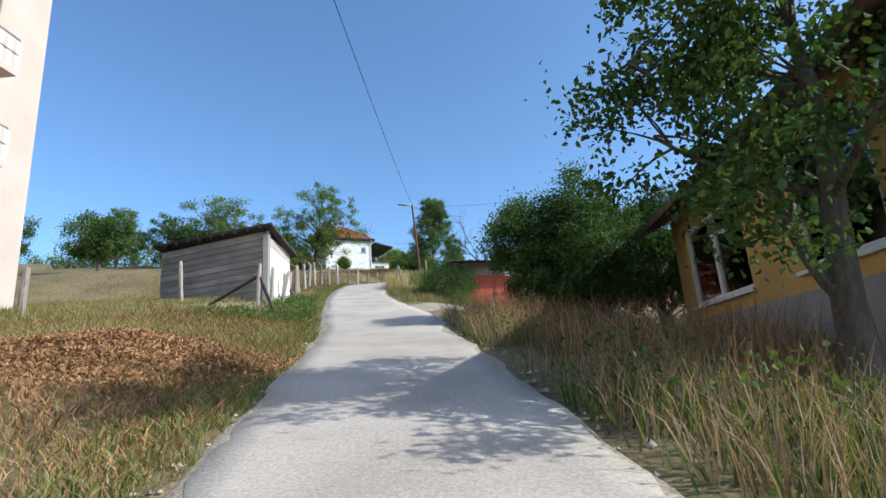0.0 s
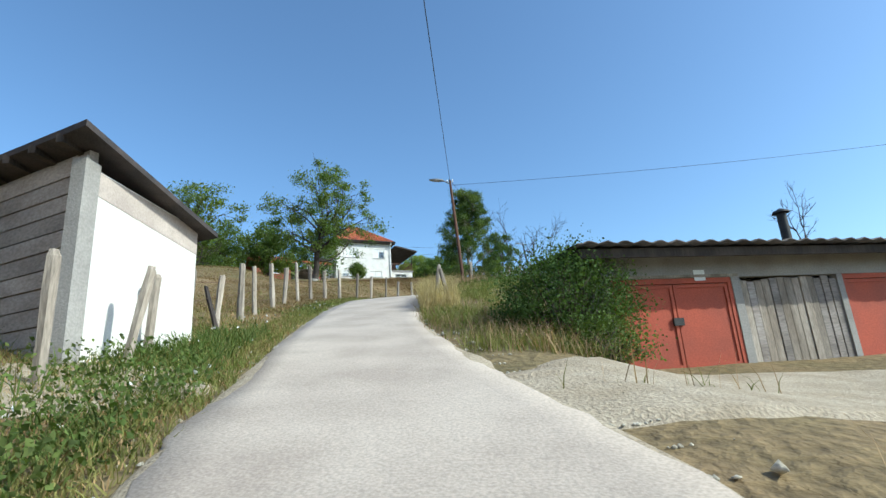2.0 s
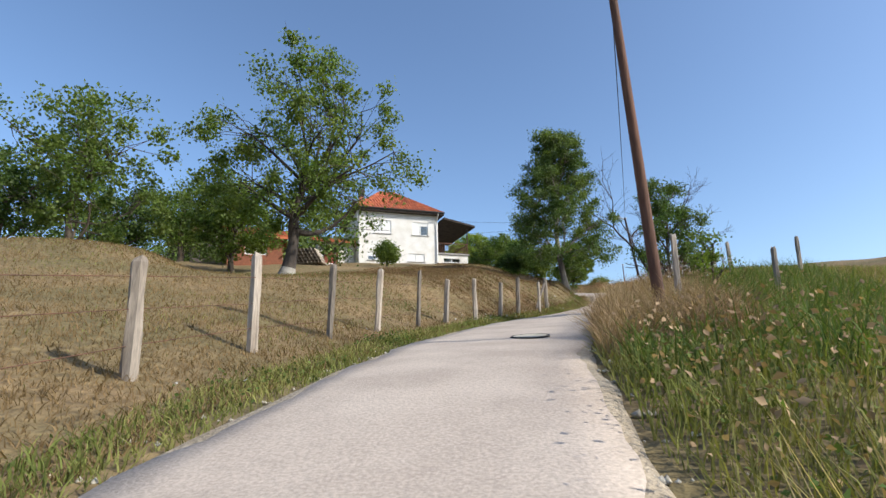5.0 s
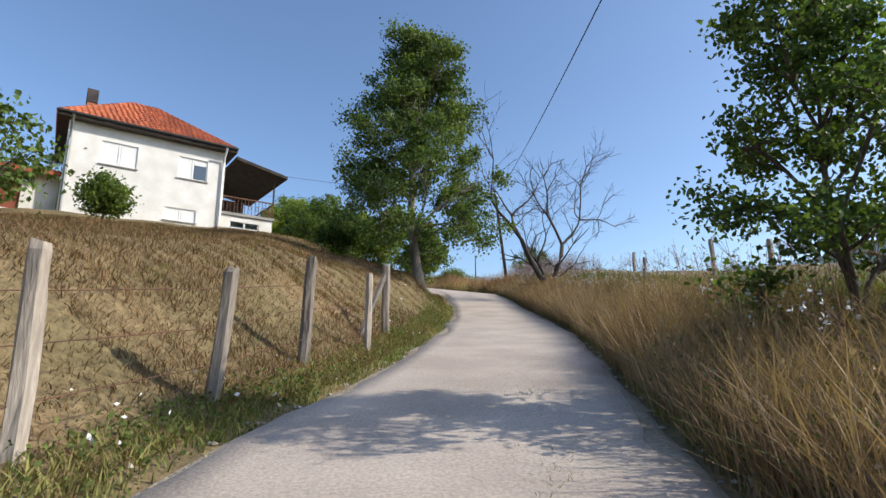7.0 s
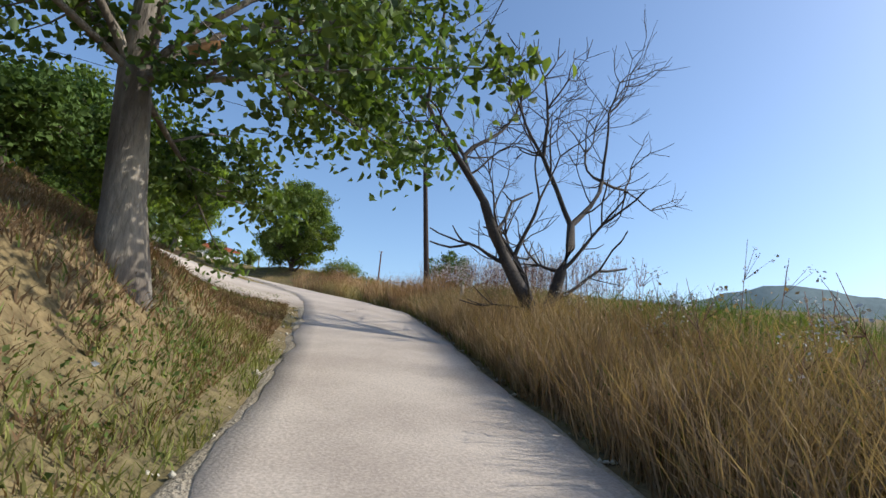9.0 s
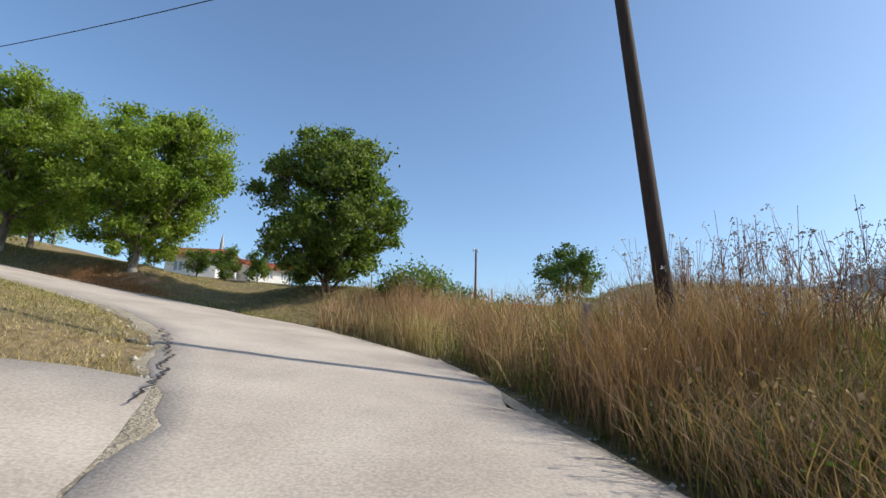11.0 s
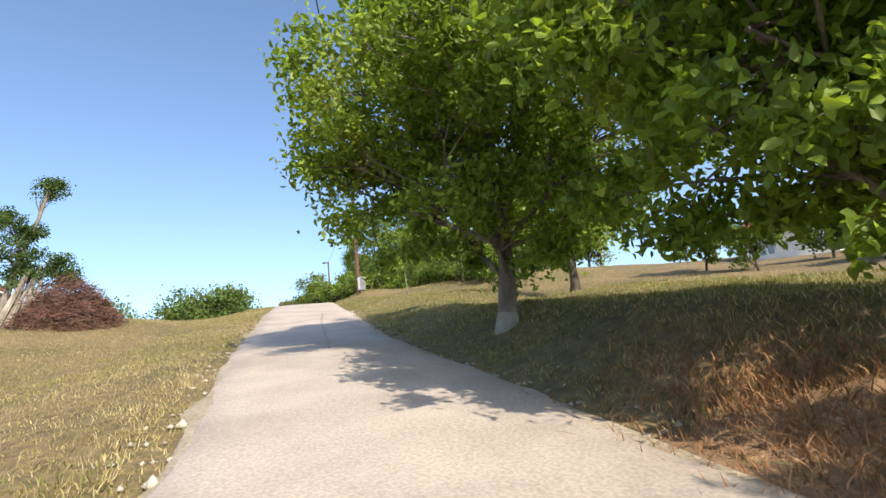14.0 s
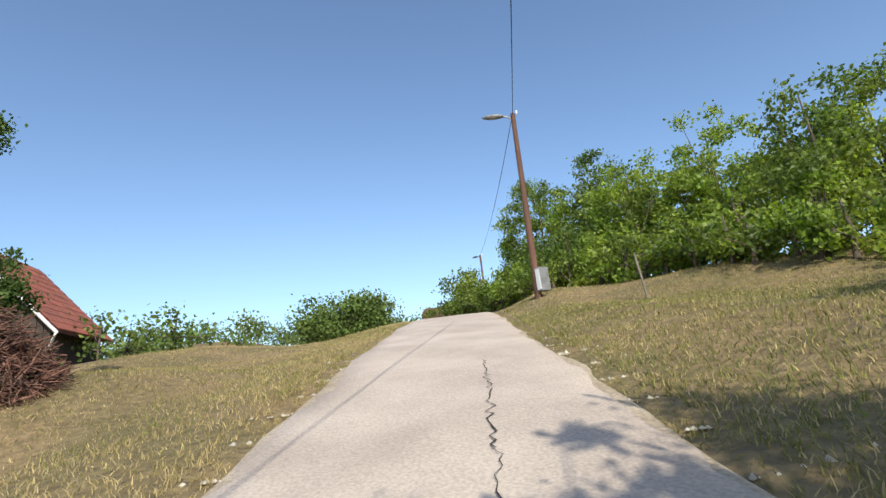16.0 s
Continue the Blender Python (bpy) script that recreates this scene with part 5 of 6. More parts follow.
rw = random.Random(4)
spots = []
for k in range(21):
    q = k / 20
    x = -19.7 - 21.5 * q + rw.uniform(-0.6, 0.6)
    for row in range(3):
        y = 112.0 + row * 2.7 + rw.uniform(-0.8, 0.8) + (2 if q < 0.1 else 0)
        h = (2.3, 3.9, 5.4)[row] * rw.choice((0.6, 0.8, 1.0, 1.2, 1.55)) * (0.78 + 0.22 * q)
        spots.append((x, y, h, rw.uniform(0.85, 1.15) * (0.75 + h * 0.17)))
spots += [(-22.5, 113.8, 5.8, 1.3), (-30.5, 116.5, 5.8, 1.5), (-26.6, 115.0, 4.8, 1.4)]
spots += [(-19.5 - 0.75 * k, 110.9 + rw.uniform(-0.4, 0.5), rw.uniform(0.9, 1.7), rw.uniform(0.7, 1.1)) for k in range(30)]
woods("woodland", spots[::2], "dense light green thicket along the meadow edge", "leaf_light", 91, 0.15, 0.34, 100)
woods("woodland", spots[1::2], "dense green thicket along the meadow edge", "leaf", 97, 0.15, 0.34, 100)
spots = [(-60 - rw.uniform(0, 22), 120.4 - k * 1.22 + rw.uniform(-2, 2), rw.uniform(1.2, 3.2), rw.uniform(1.2, 2.2)) for k in range(24)]
woods("hedgerow", spots, "far hedge of green bushes below the sky", "leaf_far", 92, 0.3, 0.8, 26)
spots = [(-55.7 + rw.uniform(-2, 2), 109.7 + rw.uniform(-2, 3), rw.uniform(3, 5.0), rw.uniform(1.6, 2.4)) for k in range(9)]
woods("hedgerow", spots, "clump of round green trees beyond the crest", "leaf_far", 93, 0.25, 0.7, 40)
spots = [(-45 + rw.uniform(-4, 6), 89.9 + k * 0.91, rw.uniform(1.2, 2.2), rw.uniform(1.0, 1.6)) for k in range(9)]
woods("hedgerow", spots, "grey green bushes behind the barn", "leaf_far", 94, 0.2, 0.5, 40)
spots = [(-46 + k * 2.2, 67 + rw.uniform(-4, 10), rw.uniform(3, 5.5), rw.uniform(1.6, 2.4)) for k in range(14)]
woods("orchard_edge", spots, "dark green trees along the far orchard edge", "leaf_far", 95, 0.25, 0.7, 30)
spots = [(14 + k * 3.5 + rw.uniform(-2, 2), 152.4 - k * 1.0 + rw.uniform(-5, 5), rw.uniform(2, 4.5), rw.uniform(1.8, 3)) for k in range(40)]
woods("field_edge", spots, "distant line of bushes on the meadow edge", "leaf_far", 96, 0.4, 0.9, 16)



# ---- barn and yard ----
def build_barn():
    m = Matrix.Translation((-39.7, 93.0, 22.4)) @ Matrix.Rotation(radians(253), 4, 'Z')   # x along the gable, away from the road; y inwards
    # x axis points to the far gable corner, y axis to the back of the barn
    root = empty("barn", m, "old dark board barn with red tiled roof", "barn")
    W, D, H, A = 5.6, 4.0, 1.9, 5.0
    bm = bmesh.new()
    prof = [(0, -0.8), (W, -0.8), (W, H), (W / 2, A), (0, H)]
    fr = [bm.verts.new((x, 0.0, z)) for x, z in prof]
    bk = [bm.verts.new((x, -0.1, z)) for x, z in prof]
    bm.faces.new(fr)
    bm.faces.new(bk[::-1])
    for i in range(5):
        bm.faces.new((fr[i], bk[i], bk[(i + 1) % 5], fr[(i + 1) % 5]))
    bmesh.ops.recalc_face_normals(bm, faces=bm.faces)
    part("gable_wall", bm, "dark_wood", root)
    n = 22
    for k in range(n):
        x0, x1 = W * k / n + 0.01, W * (k + 1) / n - 0.01
        xm = (x0 + x1) / 2
        top = H + (A - H) * (1 - abs(xm - W / 2) / (W / 2)) - 0.06
        boxed("plank", root, "dark_wood", x0, x1, 0.0, 0.03 + 0.01 * (k % 3), 0.9, top)
    boxed("side_wall", root, "dark_wood", 0, 0.12, -D, -0.1, -0.8, H)
    boxed("side_wall", root, "dark_wood", W - 0.12, W, -D, -0.1, -0.8, H)
    boxed("back_wall", root, "dark_wood", 0.12, W - 0.12, -D, -D + 0.12, -0.8, H)
    s = 0.45
    dz = s * (A - H) / (W / 2)
    e0 = [(-s, 0.5, H - dz), (-s, -D - 0.3, H - dz), (W / 2, -D - 0.3, A), (W / 2, 0.5, A)]
    e1 = [(W + s, -D - 0.3, H - dz), (W + s, 0.5, H - dz), (W / 2, 0.5, A), (W / 2, -D - 0.3, A)]
    for e in (e0, e1):
        rf = part("roof", roof_slab([(q[0], q[1], q[2] + 0.08) for q in e], 0.1), "old_tile", root, "dark red clay tile roof")
        tiled_face("tile_course", rf, *[(q[0], q[1], q[2] + 0.085) for q in e], "old_tile", 11, 34)
    for x0, x1 in ((-s, W / 2), (W + s, W / 2)):
        v, f = tube_arrays([(x0, 0.52, H - dz - 0.05), (x1, 0.52, A - 0.05)], [0.07, 0.07], 4)
        raw("barge_board", v, f, "white", root, "pale barge board")
    v, f = tube_arrays([(-s, 0.55, H - dz), (-s, 0.75, H - dz - 0.25), (-0.1, 0.2, H - 0.9), (-0.1, 0.2, 0)], [0.05] * 4, 6)
    raw("rain_pipe", v, f, "white", root)


def build_lean_to():
    lean = empty("lean_to_shed", Matrix.Translation(P(-31.72, 91.69)), "low open lean-to shed with pale sheet roof", "shed")
    part("roof", roof_slab([(0.9, -2.1, 2.75), (0.9, 0.75, 1.8), (-2.4, 0.75, 1.8), (-2.4, -2.1, 2.75)], 0.07), "white", lean, "pale sheet metal roof")
    for y, z in ((-1.9, 2.6), (0.45, 1.85)):
        for x in (0.6, -2.1):
            boxed("post", lean, "old_wood", x, x + 0.12, y, y + 0.12, -0.6, z - 0.05)
    boxed("side_wall", lean, "plaster", -2.1, 0.55, -2.05, -1.93, -0.6, 2.5)
    boxed("back_wall", lean, "dark_wood", -2.3, -2.2, -1.9, 0.6, -0.6, 1.9)
    for k, z in enumerate((1.35, 1.62)):
        v, f = tube_arrays([(0.8, -1.9, z + 0.12), (0.8, 0.5, z)], [0.06, 0.05], 6)
        raw("beam", v, f, "old_wood", lean)


build_lean_to()
build_barn()

# brush pile
r = np.random.default_rng(17)
n = 2600
a, rad = r.uniform(0, 6.283, n), r.uniform(0, 1, n) ** 0.5
h = 1.75 * (1 - rad ** 1.7) * r.uniform(0.35, 1.0, n)
bx, by = -26.62, 93.69
c = np.stack([bx + np.cos(a) * rad * 1.6, by + np.sin(a) * rad * 1.6, np.zeros(n)], 1)
c[:, 2] = ground_z(c[:, 0], c[:, 1]) + h
d = r.normal(size=(n, 3)) * np.array([[1, 1, 0.55]])
d /= np.linalg.norm(d, axis=1)[:, None]
ln = r.uniform(0.25, 0.8, n)[:, None]
pile = [tube_arrays([p - q * l / 2, p + r.normal(size=3) * 0.04, p + q * l / 2], [w, w, w * 0.4], 3) for p, q, l, w in zip(c, d, ln, r.uniform(0.006, 0.016, n))]
v, f = join_arrays(pile)
tagged(raw("brush_pile", v, f, "brush"), "rounded heap of dry reddish brushwood", "brush pile", kind="stuff")

# stacked rails and boards held by a rusty post
stack = empty("board_stack", Matrix.Translation(P(-28.93, 91.67)), "stack of long weathered rails and boards", "board stack")
rr = random.Random(6)
for k in range(9):
    z, y0, y1 = 0.1 + k * 0.145, -3.9 + rr.uniform(-0.3, 0.3), 0.35 + rr.uniform(-0.25, 0.3)
    for j in range(3):
        v, f = tube_arrays([(-j * 0.22 + rr.uniform(-0.04, 0.04), y0, z + rr.uniform(-0.03, 0.03)), (-j * 0.22, (y0 + y1) / 2, z + 0.02), (-j * 0.22 + rr.uniform(-0.04, 0.04), y1, z + rr.uniform(-0.03, 0.03))], [0.07, 0.075, 0.06], 6)
        raw("rail", v, f, rr.choice(("old_wood", "old_wood", "pale_bark")), stack)
for y in (-1.05, -3.2):
    v, f = tube_arrays([(0.12, y, -0.3), (0.12, y + 0.03, 2.05)], [0.035, 0.03], 6)
    raw("post", v, f, "rust", stack, "rusty iron post")


# ---- far houses ----
def far_house(x, y, L, D, H, A, turn, label, wall="plaster", roof="tile", dz=0.0, windows=3):
    m = Matrix.Translation(P(x, y, dz)) @ Matrix.Rotation(radians(turn), 4, 'Z')
    root = empty("house", m, label, "house")
    n = windows
    holes = [(L * (k + 0.3) / n, L * (k + 0.7) / n, H * 0.4, H * 0.78) for k in range(n)]
    part("front_wall", wall_with_holes(L, -1.0, H, 0.25, holes), wall, root)
    for name, x0, x1, y0, y1 in (("side_wall", 0, 0.25, 0.252, D), ("side_wall", L - 0.25, L, 0.252, D), ("back_wall", 0.252, L - 0.252, D - 0.25, D)):
        boxed(name, root, wall, x0, x1, y0, y1, -1.0, H)
    for q in holes:
        sash_window(root, *q, Matrix.Identity(4), sill=False)
    o = 0.5
    e0 = [(-o, -o, H), (L + o, -o, H), (L + o, D / 2, H + A), (-o, D / 2, H + A)]
    e1 = [(L + o, D + o, H), (-o, D + o, H), (-o, D / 2, H + A), (L + o, D / 2, H + A)]
    for e in (e0, e1):
        rf = part("roof", roof_slab(e, 0.15), roof, root)
        tiled_face("tile_course", rf, *e, roof, 8, 16)
    for xx in (0.01, L - 0.26):
        bm = bmesh.new()
        q = [bm.verts.new((xx + dx, yy, zz)) for dx in (0, 0.25) for yy, zz in ((0.1, H), (D - 0.1, H), (D / 2, H + A - 0.2))]
        bm.faces.new(q[:3])
        bm.faces.new(q[3:][::-1])
        for i in range(3):
            bm.faces.new((q[i], q[i + 3], q[(i + 1) % 3 + 3], q[(i + 1) % 3]))
        bmesh.ops.recalc_face_normals(bm, faces=bm.faces)
        part("gable", bm, wall, root)
    return root


far_house(-5.6, 121.5, 3.6, 4, 1.7, 0.7, 25, "low white outbuilding with red roof on the meadow", dz=-0.3)
far_house(-12.4, 122.0, 4.2, 5, 2.4, 1.0, -8, "white rendered house behind trees", windows=2, dz=-0.9)
far_house(22.31, 130.03, 6, 5, 1.2, 1.3, 5, "far red-roofed cottage behind the meadow")
far_house(-47.64, 113.14, 5, 6, 1.4, 1.0, 60, "low white house with brown roof beyond the crest", roof="old_tile", windows=2, dz=-0.4)
far_house(-21.9, 62.6, 3.2, 4, 1.9, 1.0, 30, "small bare brick outbuilding with tile roof", wall="brick", windows=1)
tower = empty("minaret", Matrix.Translation((-26, 201, 22)), "slim white minaret far behind the trees", "tower")
v, f = tube_arrays([(0, 0, 0), (0, 0, 16.2)], [0.6, 0.55], 12)
raw("shaft", v, f, "plaster", tower, smooth=True)
v, f = tube_arrays([(0, 0, 16.0), (0, 0, 16.5), (0, 0, 16.9)], [0.6, 0.95, 0.95], 12)
raw("gallery", v, f, "plaster", tower)
v, f = tube_arrays([(0, 0, 16.9), (0, 0, 18.6), (0, 0, 21.4)], [0.5, 0.5, 0.03], 12)
raw("spire", v, f, "metal", tower, "grey pointed spire")
logs = empty("log_pile", Matrix.Translation(P(-18.7, 64.4)), "stack of split firewood by the house", "log pile")
for k in range(5):
    for j in range(9 - k):
        v, f = tube_arrays([(j * 0.24 + k * 0.12, 0, 0.1 + k * 0.2), (j * 0.24 + k * 0.12, 0.9, 0.1 + k * 0.2)], [0.11, 0.105], 7)
        raw("log", v, f, "old_wood", logs)

# ---- road details ----
def on_road(s, d):
    c = np.array([np.interp(S0 + s, CS, CL[:, k]) for k in range(3)])
    nn = np.array([np.interp(S0 + s, CS, CN[:, k]) for k in range(2)])
    return Vector((c[0] + nn[0] * d, c[1] + nn[1] * d, c[2] + 0.055))


p, t, nn, _ = road_at(43.98)
slope = math.atan(t[2])
mm = Matrix.Translation((p[0] + 0.0 * nn[0], p[1] + 0.0 * nn[1], p[2] + 0.062)) @ Matrix.Rotation(math.atan2(t[1], t[0]), 4, 'Z') @ Matrix.Rotation(-slope, 4, 'Y')
cover = empty("manhole_cover", mm, "round cast iron manhole cover in the road", "manhole cover")
bm = bmesh.new()
bmesh.ops.create_cone(bm, cap_ends=True, segments=32, radius1=0.31, radius2=0.30, depth=0.03)
part("lid", bm, "stone", cover)
v, f = tube_arrays([(0.335 * math.cos(a), 0.335 * math.sin(a), 0.0) for a in np.linspace(0, 2 * math.pi, 33)], [0.018] * 33, 6)
raw("rim", v, f, "dark_metal", cover)


def ribbon(name, pts, width, material, label, category, lift=0.01, kind="structure"):
    """A thin uneven strip lying on the road or ground."""
    pts = np.array(pts, float)
    d = np.gradient(pts, axis=0)
    nrm = np.stack([-d[:, 1], d[:, 0], 0 * d[:, 0]], 1)
    nrm /= np.linalg.norm(nrm, axis=1)[:, None] + 1e-9
    w = width * (0.6 + 0.8 * np.random.default_rng(len(pts)).random((len(pts), 1)))
    a, b = pts + nrm * w / 2, pts - nrm * w / 2
    a[:, 2] += lift
    b[:, 2] += lift
    v = np.stack([a, b], 1).reshape(-1, 3)
    i = np.arange(len(pts) - 1)[:, None] * 2
    return tagged(raw(name, v, (i + [0, 1, 3, 2]).reshape(-1, 4), material), label, category, kind=kind)


jr = random.Random(8)


def crack(s0, d0, s1, d1, width, n=26, jag=0.05):
    pts = []
    for k in range(n):
        q = k / (n - 1)
        pts.append(on_road(s0 + (s1 - s0) * q + jr.uniform(-jag, jag) * 0.5, d0 + (d1 - d0) * q + jr.uniform(-jag, jag)))
    ribbon("road_crack", pts, width, "dark_wood", "dark crack in the concrete", "crack", lift=0.004)


crack(99.8, 0.35, 106.4, 0.42, 0.009, n=60, jag=0.04)
crack(106.4, 0.42, 109.9, 0.5, 0.013, n=40, jag=0.05)
crack(73.3, -0.3, 75, 0.5, 0.018, n=24, jag=0.05)

# side lane of concrete joining on the left below the bend
sl = []
for k in range(16):
    q = k / 15
    x, y = 1.14 - 9.0 * q, 80.0 + 0.3 * math.sin(q * 3) - 0.9 * q
    for w in (-2.6, -2.5, -0.8, 0.1, 0.95, 1.0):
        xx, yy = x + 0.12 * noise.noise((k * 0.9, w, 2)), y + w * (1.25 + 0.35 * (1 - q) ** 3) + 0.12 * noise.noise((k * 0.7, w, 5))
        sl.append((xx, yy, ground_z(xx, yy) + (-0.3 if w in (-2.6, 1.0) else 0.06)))
ri, rj = np.meshgrid(np.arange(15), np.arange(5), indexing="ij")
q0 = ri * 6 + rj
tagged(raw("side_lane", sl, np.stack([q0, q0 + 6, q0 + 7, q0 + 1], -1).reshape(-1, 4), "road", smooth=True), "concrete side lane joining the road", "road", kind="structure")
crack(78.7, -1.0, 82.8, -0.42, 0.03, n=44, jag=0.06)


def patch(name, cx, cy, rx, ry, turn, material, label, lift=0.03, seed=1, n=40):
    """A low uneven patch of gravel or earth that follows the ground."""
    r = random.Random(seed)
    rings = 7
    v = []
    ca, sa_ = math.cos(radians(turn)), math.sin(radians(turn))
    wob = [1 + 0.2 * math.sin(3 * a + seed) + 0.12 * noise.noise((math.cos(a) * 3, math.sin(a) * 3, seed)) + r.uniform(-0.025, 0.025) for a in np.linspace(0, 6.283, n, endpoint=False)]
    for k in range(rings + 1):
        q = k / rings
        for j in range(n):
            a = 2 * math.pi * j / n
            u, w = math.cos(a) * rx * q * wob[j], math.sin(a) * ry * q * wob[j]
            x, y = cx + u * ca - w * sa_, cy + u * sa_ + w * ca
            v.append((x, y, lift * (1 if k < rings else -1.5)))
    v = np.array(v)
    v[:, 2] += ground_z(v[:, 0], v[:, 1])
    f = [(k * n + j, k * n + (j + 1) % n, (k + 1) * n + (j + 1) % n, (k + 1) * n + j) for k in range(rings) for j in range(n)]
    return tagged(raw(name, v, f, material, smooth=True), label, "ground patch", kind="structure")


patch("gravel_yard", 1.7, 23.3, 5.7, 2.1, 12, "gravel", "pale gravel forecourt before the garages", 0.06, 3, 96)
patch("gravel_drive", -7.74, 21.72, 2.6, 1.0, 40, "gravel", "pale gravel strip beside the shed", 0.05, 5)
patch("earth_bank", -5.2, 94.03, 1.5, 0.75, 28, "earth", "bare orange earth of the cut bank", 0.05, 7, 72)
patch("earth_verge", 3.07, 89.13, 2.2, 0.5, 125, "earth", "bare trodden earth along the road", 0.04, 8)
patch("earth_verge", -11.29, 89.38, 0.5, 0.4, 0, "earth", "bare earth at the road edge", 0.03, 9)

# ragged gravel shoulders with stones
for side in (-1, 1):
    vs = []
    ss = np.arange(-6, 150, 0.4)
    for s in ss:
        wid = 0.06 + 0.26 * max(0.0, noise.noise((s * 0.7, side * 9, 1)) + 0.1)
        edge = edges(s)[0 if side < 0 else 1]
        c = np.array([np.interp(S0 + s, CS, CL[:, k]) for k in range(3)])
        nn = np.array([np.interp(S0 + s, CS, CN[:, k]) for k in range(2)])
        for k, d in enumerate((edge - 0.2, edge - 0.05 + wid * 0.5, edge + wid)):
            vs.append((c[0] + nn[0] * d * side, c[1] + nn[1] * d * side, c[2] + (0.015 if k < 2 else -0.04)))
    vs = np.array(vs)
    i, j = np.meshgrid(np.arange(len(ss) - 1), np.arange(2), indexing="ij")
    q0 = i * 3 + j
    tagged(raw("road_shoulder", vs, np.stack([q0, q0 + 1, q0 + 4, q0 + 3], -1).reshape(-1, 4), "gravel"), "pale crumbled gravel edge of the road", "road edge", kind="structure")
r = np.random.default_rng(23)
n = 3200
s = r.uniform(-4, 112, n)
side = np.where(r.random(n) < 0.5, -1, 1)
dd = side * (np.where(side < 0, *edges(s)) - 0.05 + np.abs(r.normal(size=n)) * 0.28)
idx = np.searchsorted(CS, S0 + s).clip(0, len(CS) - 1)
x, y = CL[idx, 0] + CN[idx, 0] * dd, CL[idx, 1] + CN[idx, 1] * dd
z = np.maximum(ground_z(x, y), CL[idx, 2] - 0.02)
sz = r.uniform(0.01, 0.04, n) * (1 + (r.random(n) < 0.04) * 1.2)
oct_v = np.array([(1, 0, 0), (0, 1, 0), (-1, 0, 0), (0, -1, 0), (0, 0, 0.8), (0, 0, -0.6)])
v = (oct_v[None] * r.uniform(0.6, 1.3, (n, 6, 1))) * sz[:, None, None] + np.stack([x, y, z], 1)[:, None]
of = np.array([(0, 1, 4), (1, 2, 4), (2, 3, 4), (3, 0, 4), (1, 0, 5), (2, 1, 5), (3, 2, 5), (0, 3, 5)])
tagged(raw("road_stones", v.reshape(-1, 3), (of[None] + (np.arange(n) * 6)[:, None, None]).reshape(-1, 3), "stone"), "small pale stones along the road edges", "stones", kind="stuff")


# ---- grass ----
def blades(name, x, y, height, width, material, label, seed, lean=0.35, tufts=0.0):
    """Single blades of grass, each a bent strip of three triangles."""
    r = np.random.default_rng(seed)
    n = len(x)
    z = ground_z(x, y) - 0.02
    a = r.uniform(0, 6.283, n)
    h = height * r.uniform(0.5, 1.25, n)
    w = width * r.uniform(0.6, 1.4, n)
    lx, ly = r.normal(size=n) * lean * h, r.normal(size=n) * lean * h
    p = np.stack([x, y, z], 1)
    side = np.stack([np.cos(a), np.sin(a), np.zeros(n)], 1) * w[:, None] / 2
    mid = p + np.stack([lx * 0.35, ly * 0.35, h * 0.6], 1)
    tip = p + np.stack([lx, ly, h], 1)
    v = np.stack([p - side, p + side, mid - side * 0.7, mid + side * 0.7, tip], 1).reshape(-1, 3)
    o = np.arange(n)[:, None] * 5
    f = np.concatenate([o + [0, 1, 3], o + [0, 3, 2], o + [2, 3, 4]], 1).reshape(-1, 3)
    return tagged(raw(name, v, f, material), label, "grass", kind="stuff")


def strip_places(n, s0, s1, d0, d1, seed, power=1.0, patch_scale=0.0, keep=0.0):
    """Places beside the road: between d0 and d1 metres from its middle (negative: left)."""
    r = np.random.default_rng(seed)
    s = r.uniform(s0, s1, n)
    u = r.random(n) ** power
    d = d0 + (d1 - d0) * u
    d = d + np.where(d > 0, edges(s)[1] - 1.55, 1.55 - edges(s)[0])
    i = np.searchsorted(CS, S0 + s).clip(1, len(CS) - 1)
    k = ((S0 + s - CS[i - 1]) / (CS[i] - CS[i - 1]))[:, None]
    c, nn = CL[i - 1, :2] * (1 - k) + CL[i, :2] * k, CN[i - 1] * (1 - k) + CN[i] * k
    x, y = c[:, 0] + nn[:, 0] * d, c[:, 1] + nn[:, 1] * d
    ok = np.ones(n, bool)
    if patch_scale:
        ok &= fbm(x * patch_scale, y * patch_scale, seed) + r.normal(size=n) * 0.15 > keep
    # keep off the road itself and out of buildings
    dist = np.full(n, 9.0)
    for a in range(0, n, 20000):
        ex, ey = x[a:a + 20000, None] - CL[None, ::2, 0], y[a:a + 20000, None] - CL[None, ::2, 1]
        q = np.hypot(ex, ey)
        m = q.argmin(1)
        row = np.arange(len(m))
        side = ex[row, m] * CN[::2, 0][m] + ey[row, m] * CN[::2, 1][m]
        el, er = edges(CS[::2][m] - S0)
        dist[a:a + 20000] = q[row, m] - np.where(side > 0, er, el) + 1.55
    ok &= dist > 1.62 + r.random(n) * 0.25
    ok &= ~((x < 1.5) & (x > -8.2) & (np.abs(y - 80.0 + (1.14 - x) * 0.1) < 1.35))
    ok &= ~((x > -0.6) & (x < 12) & (y > 26.15 + (x + 0.48) * 0.24) & (y < 29.2 + x * 0.24))
    ok &= ~((x > -13.3) & (x < -7.8) & (y > 22.7 + (-7.88 - x) * 0.42) & (y < 26.0 + (-7.88 - x) * 0.42))
    ok &= ~((x > -3.2) & (x < 8) & (np.abs(y - 23.7 - (x - 0.87) * 0.2) < 1.55 - 0.4 * (r.random(n))))
    return x[ok], y[ok]


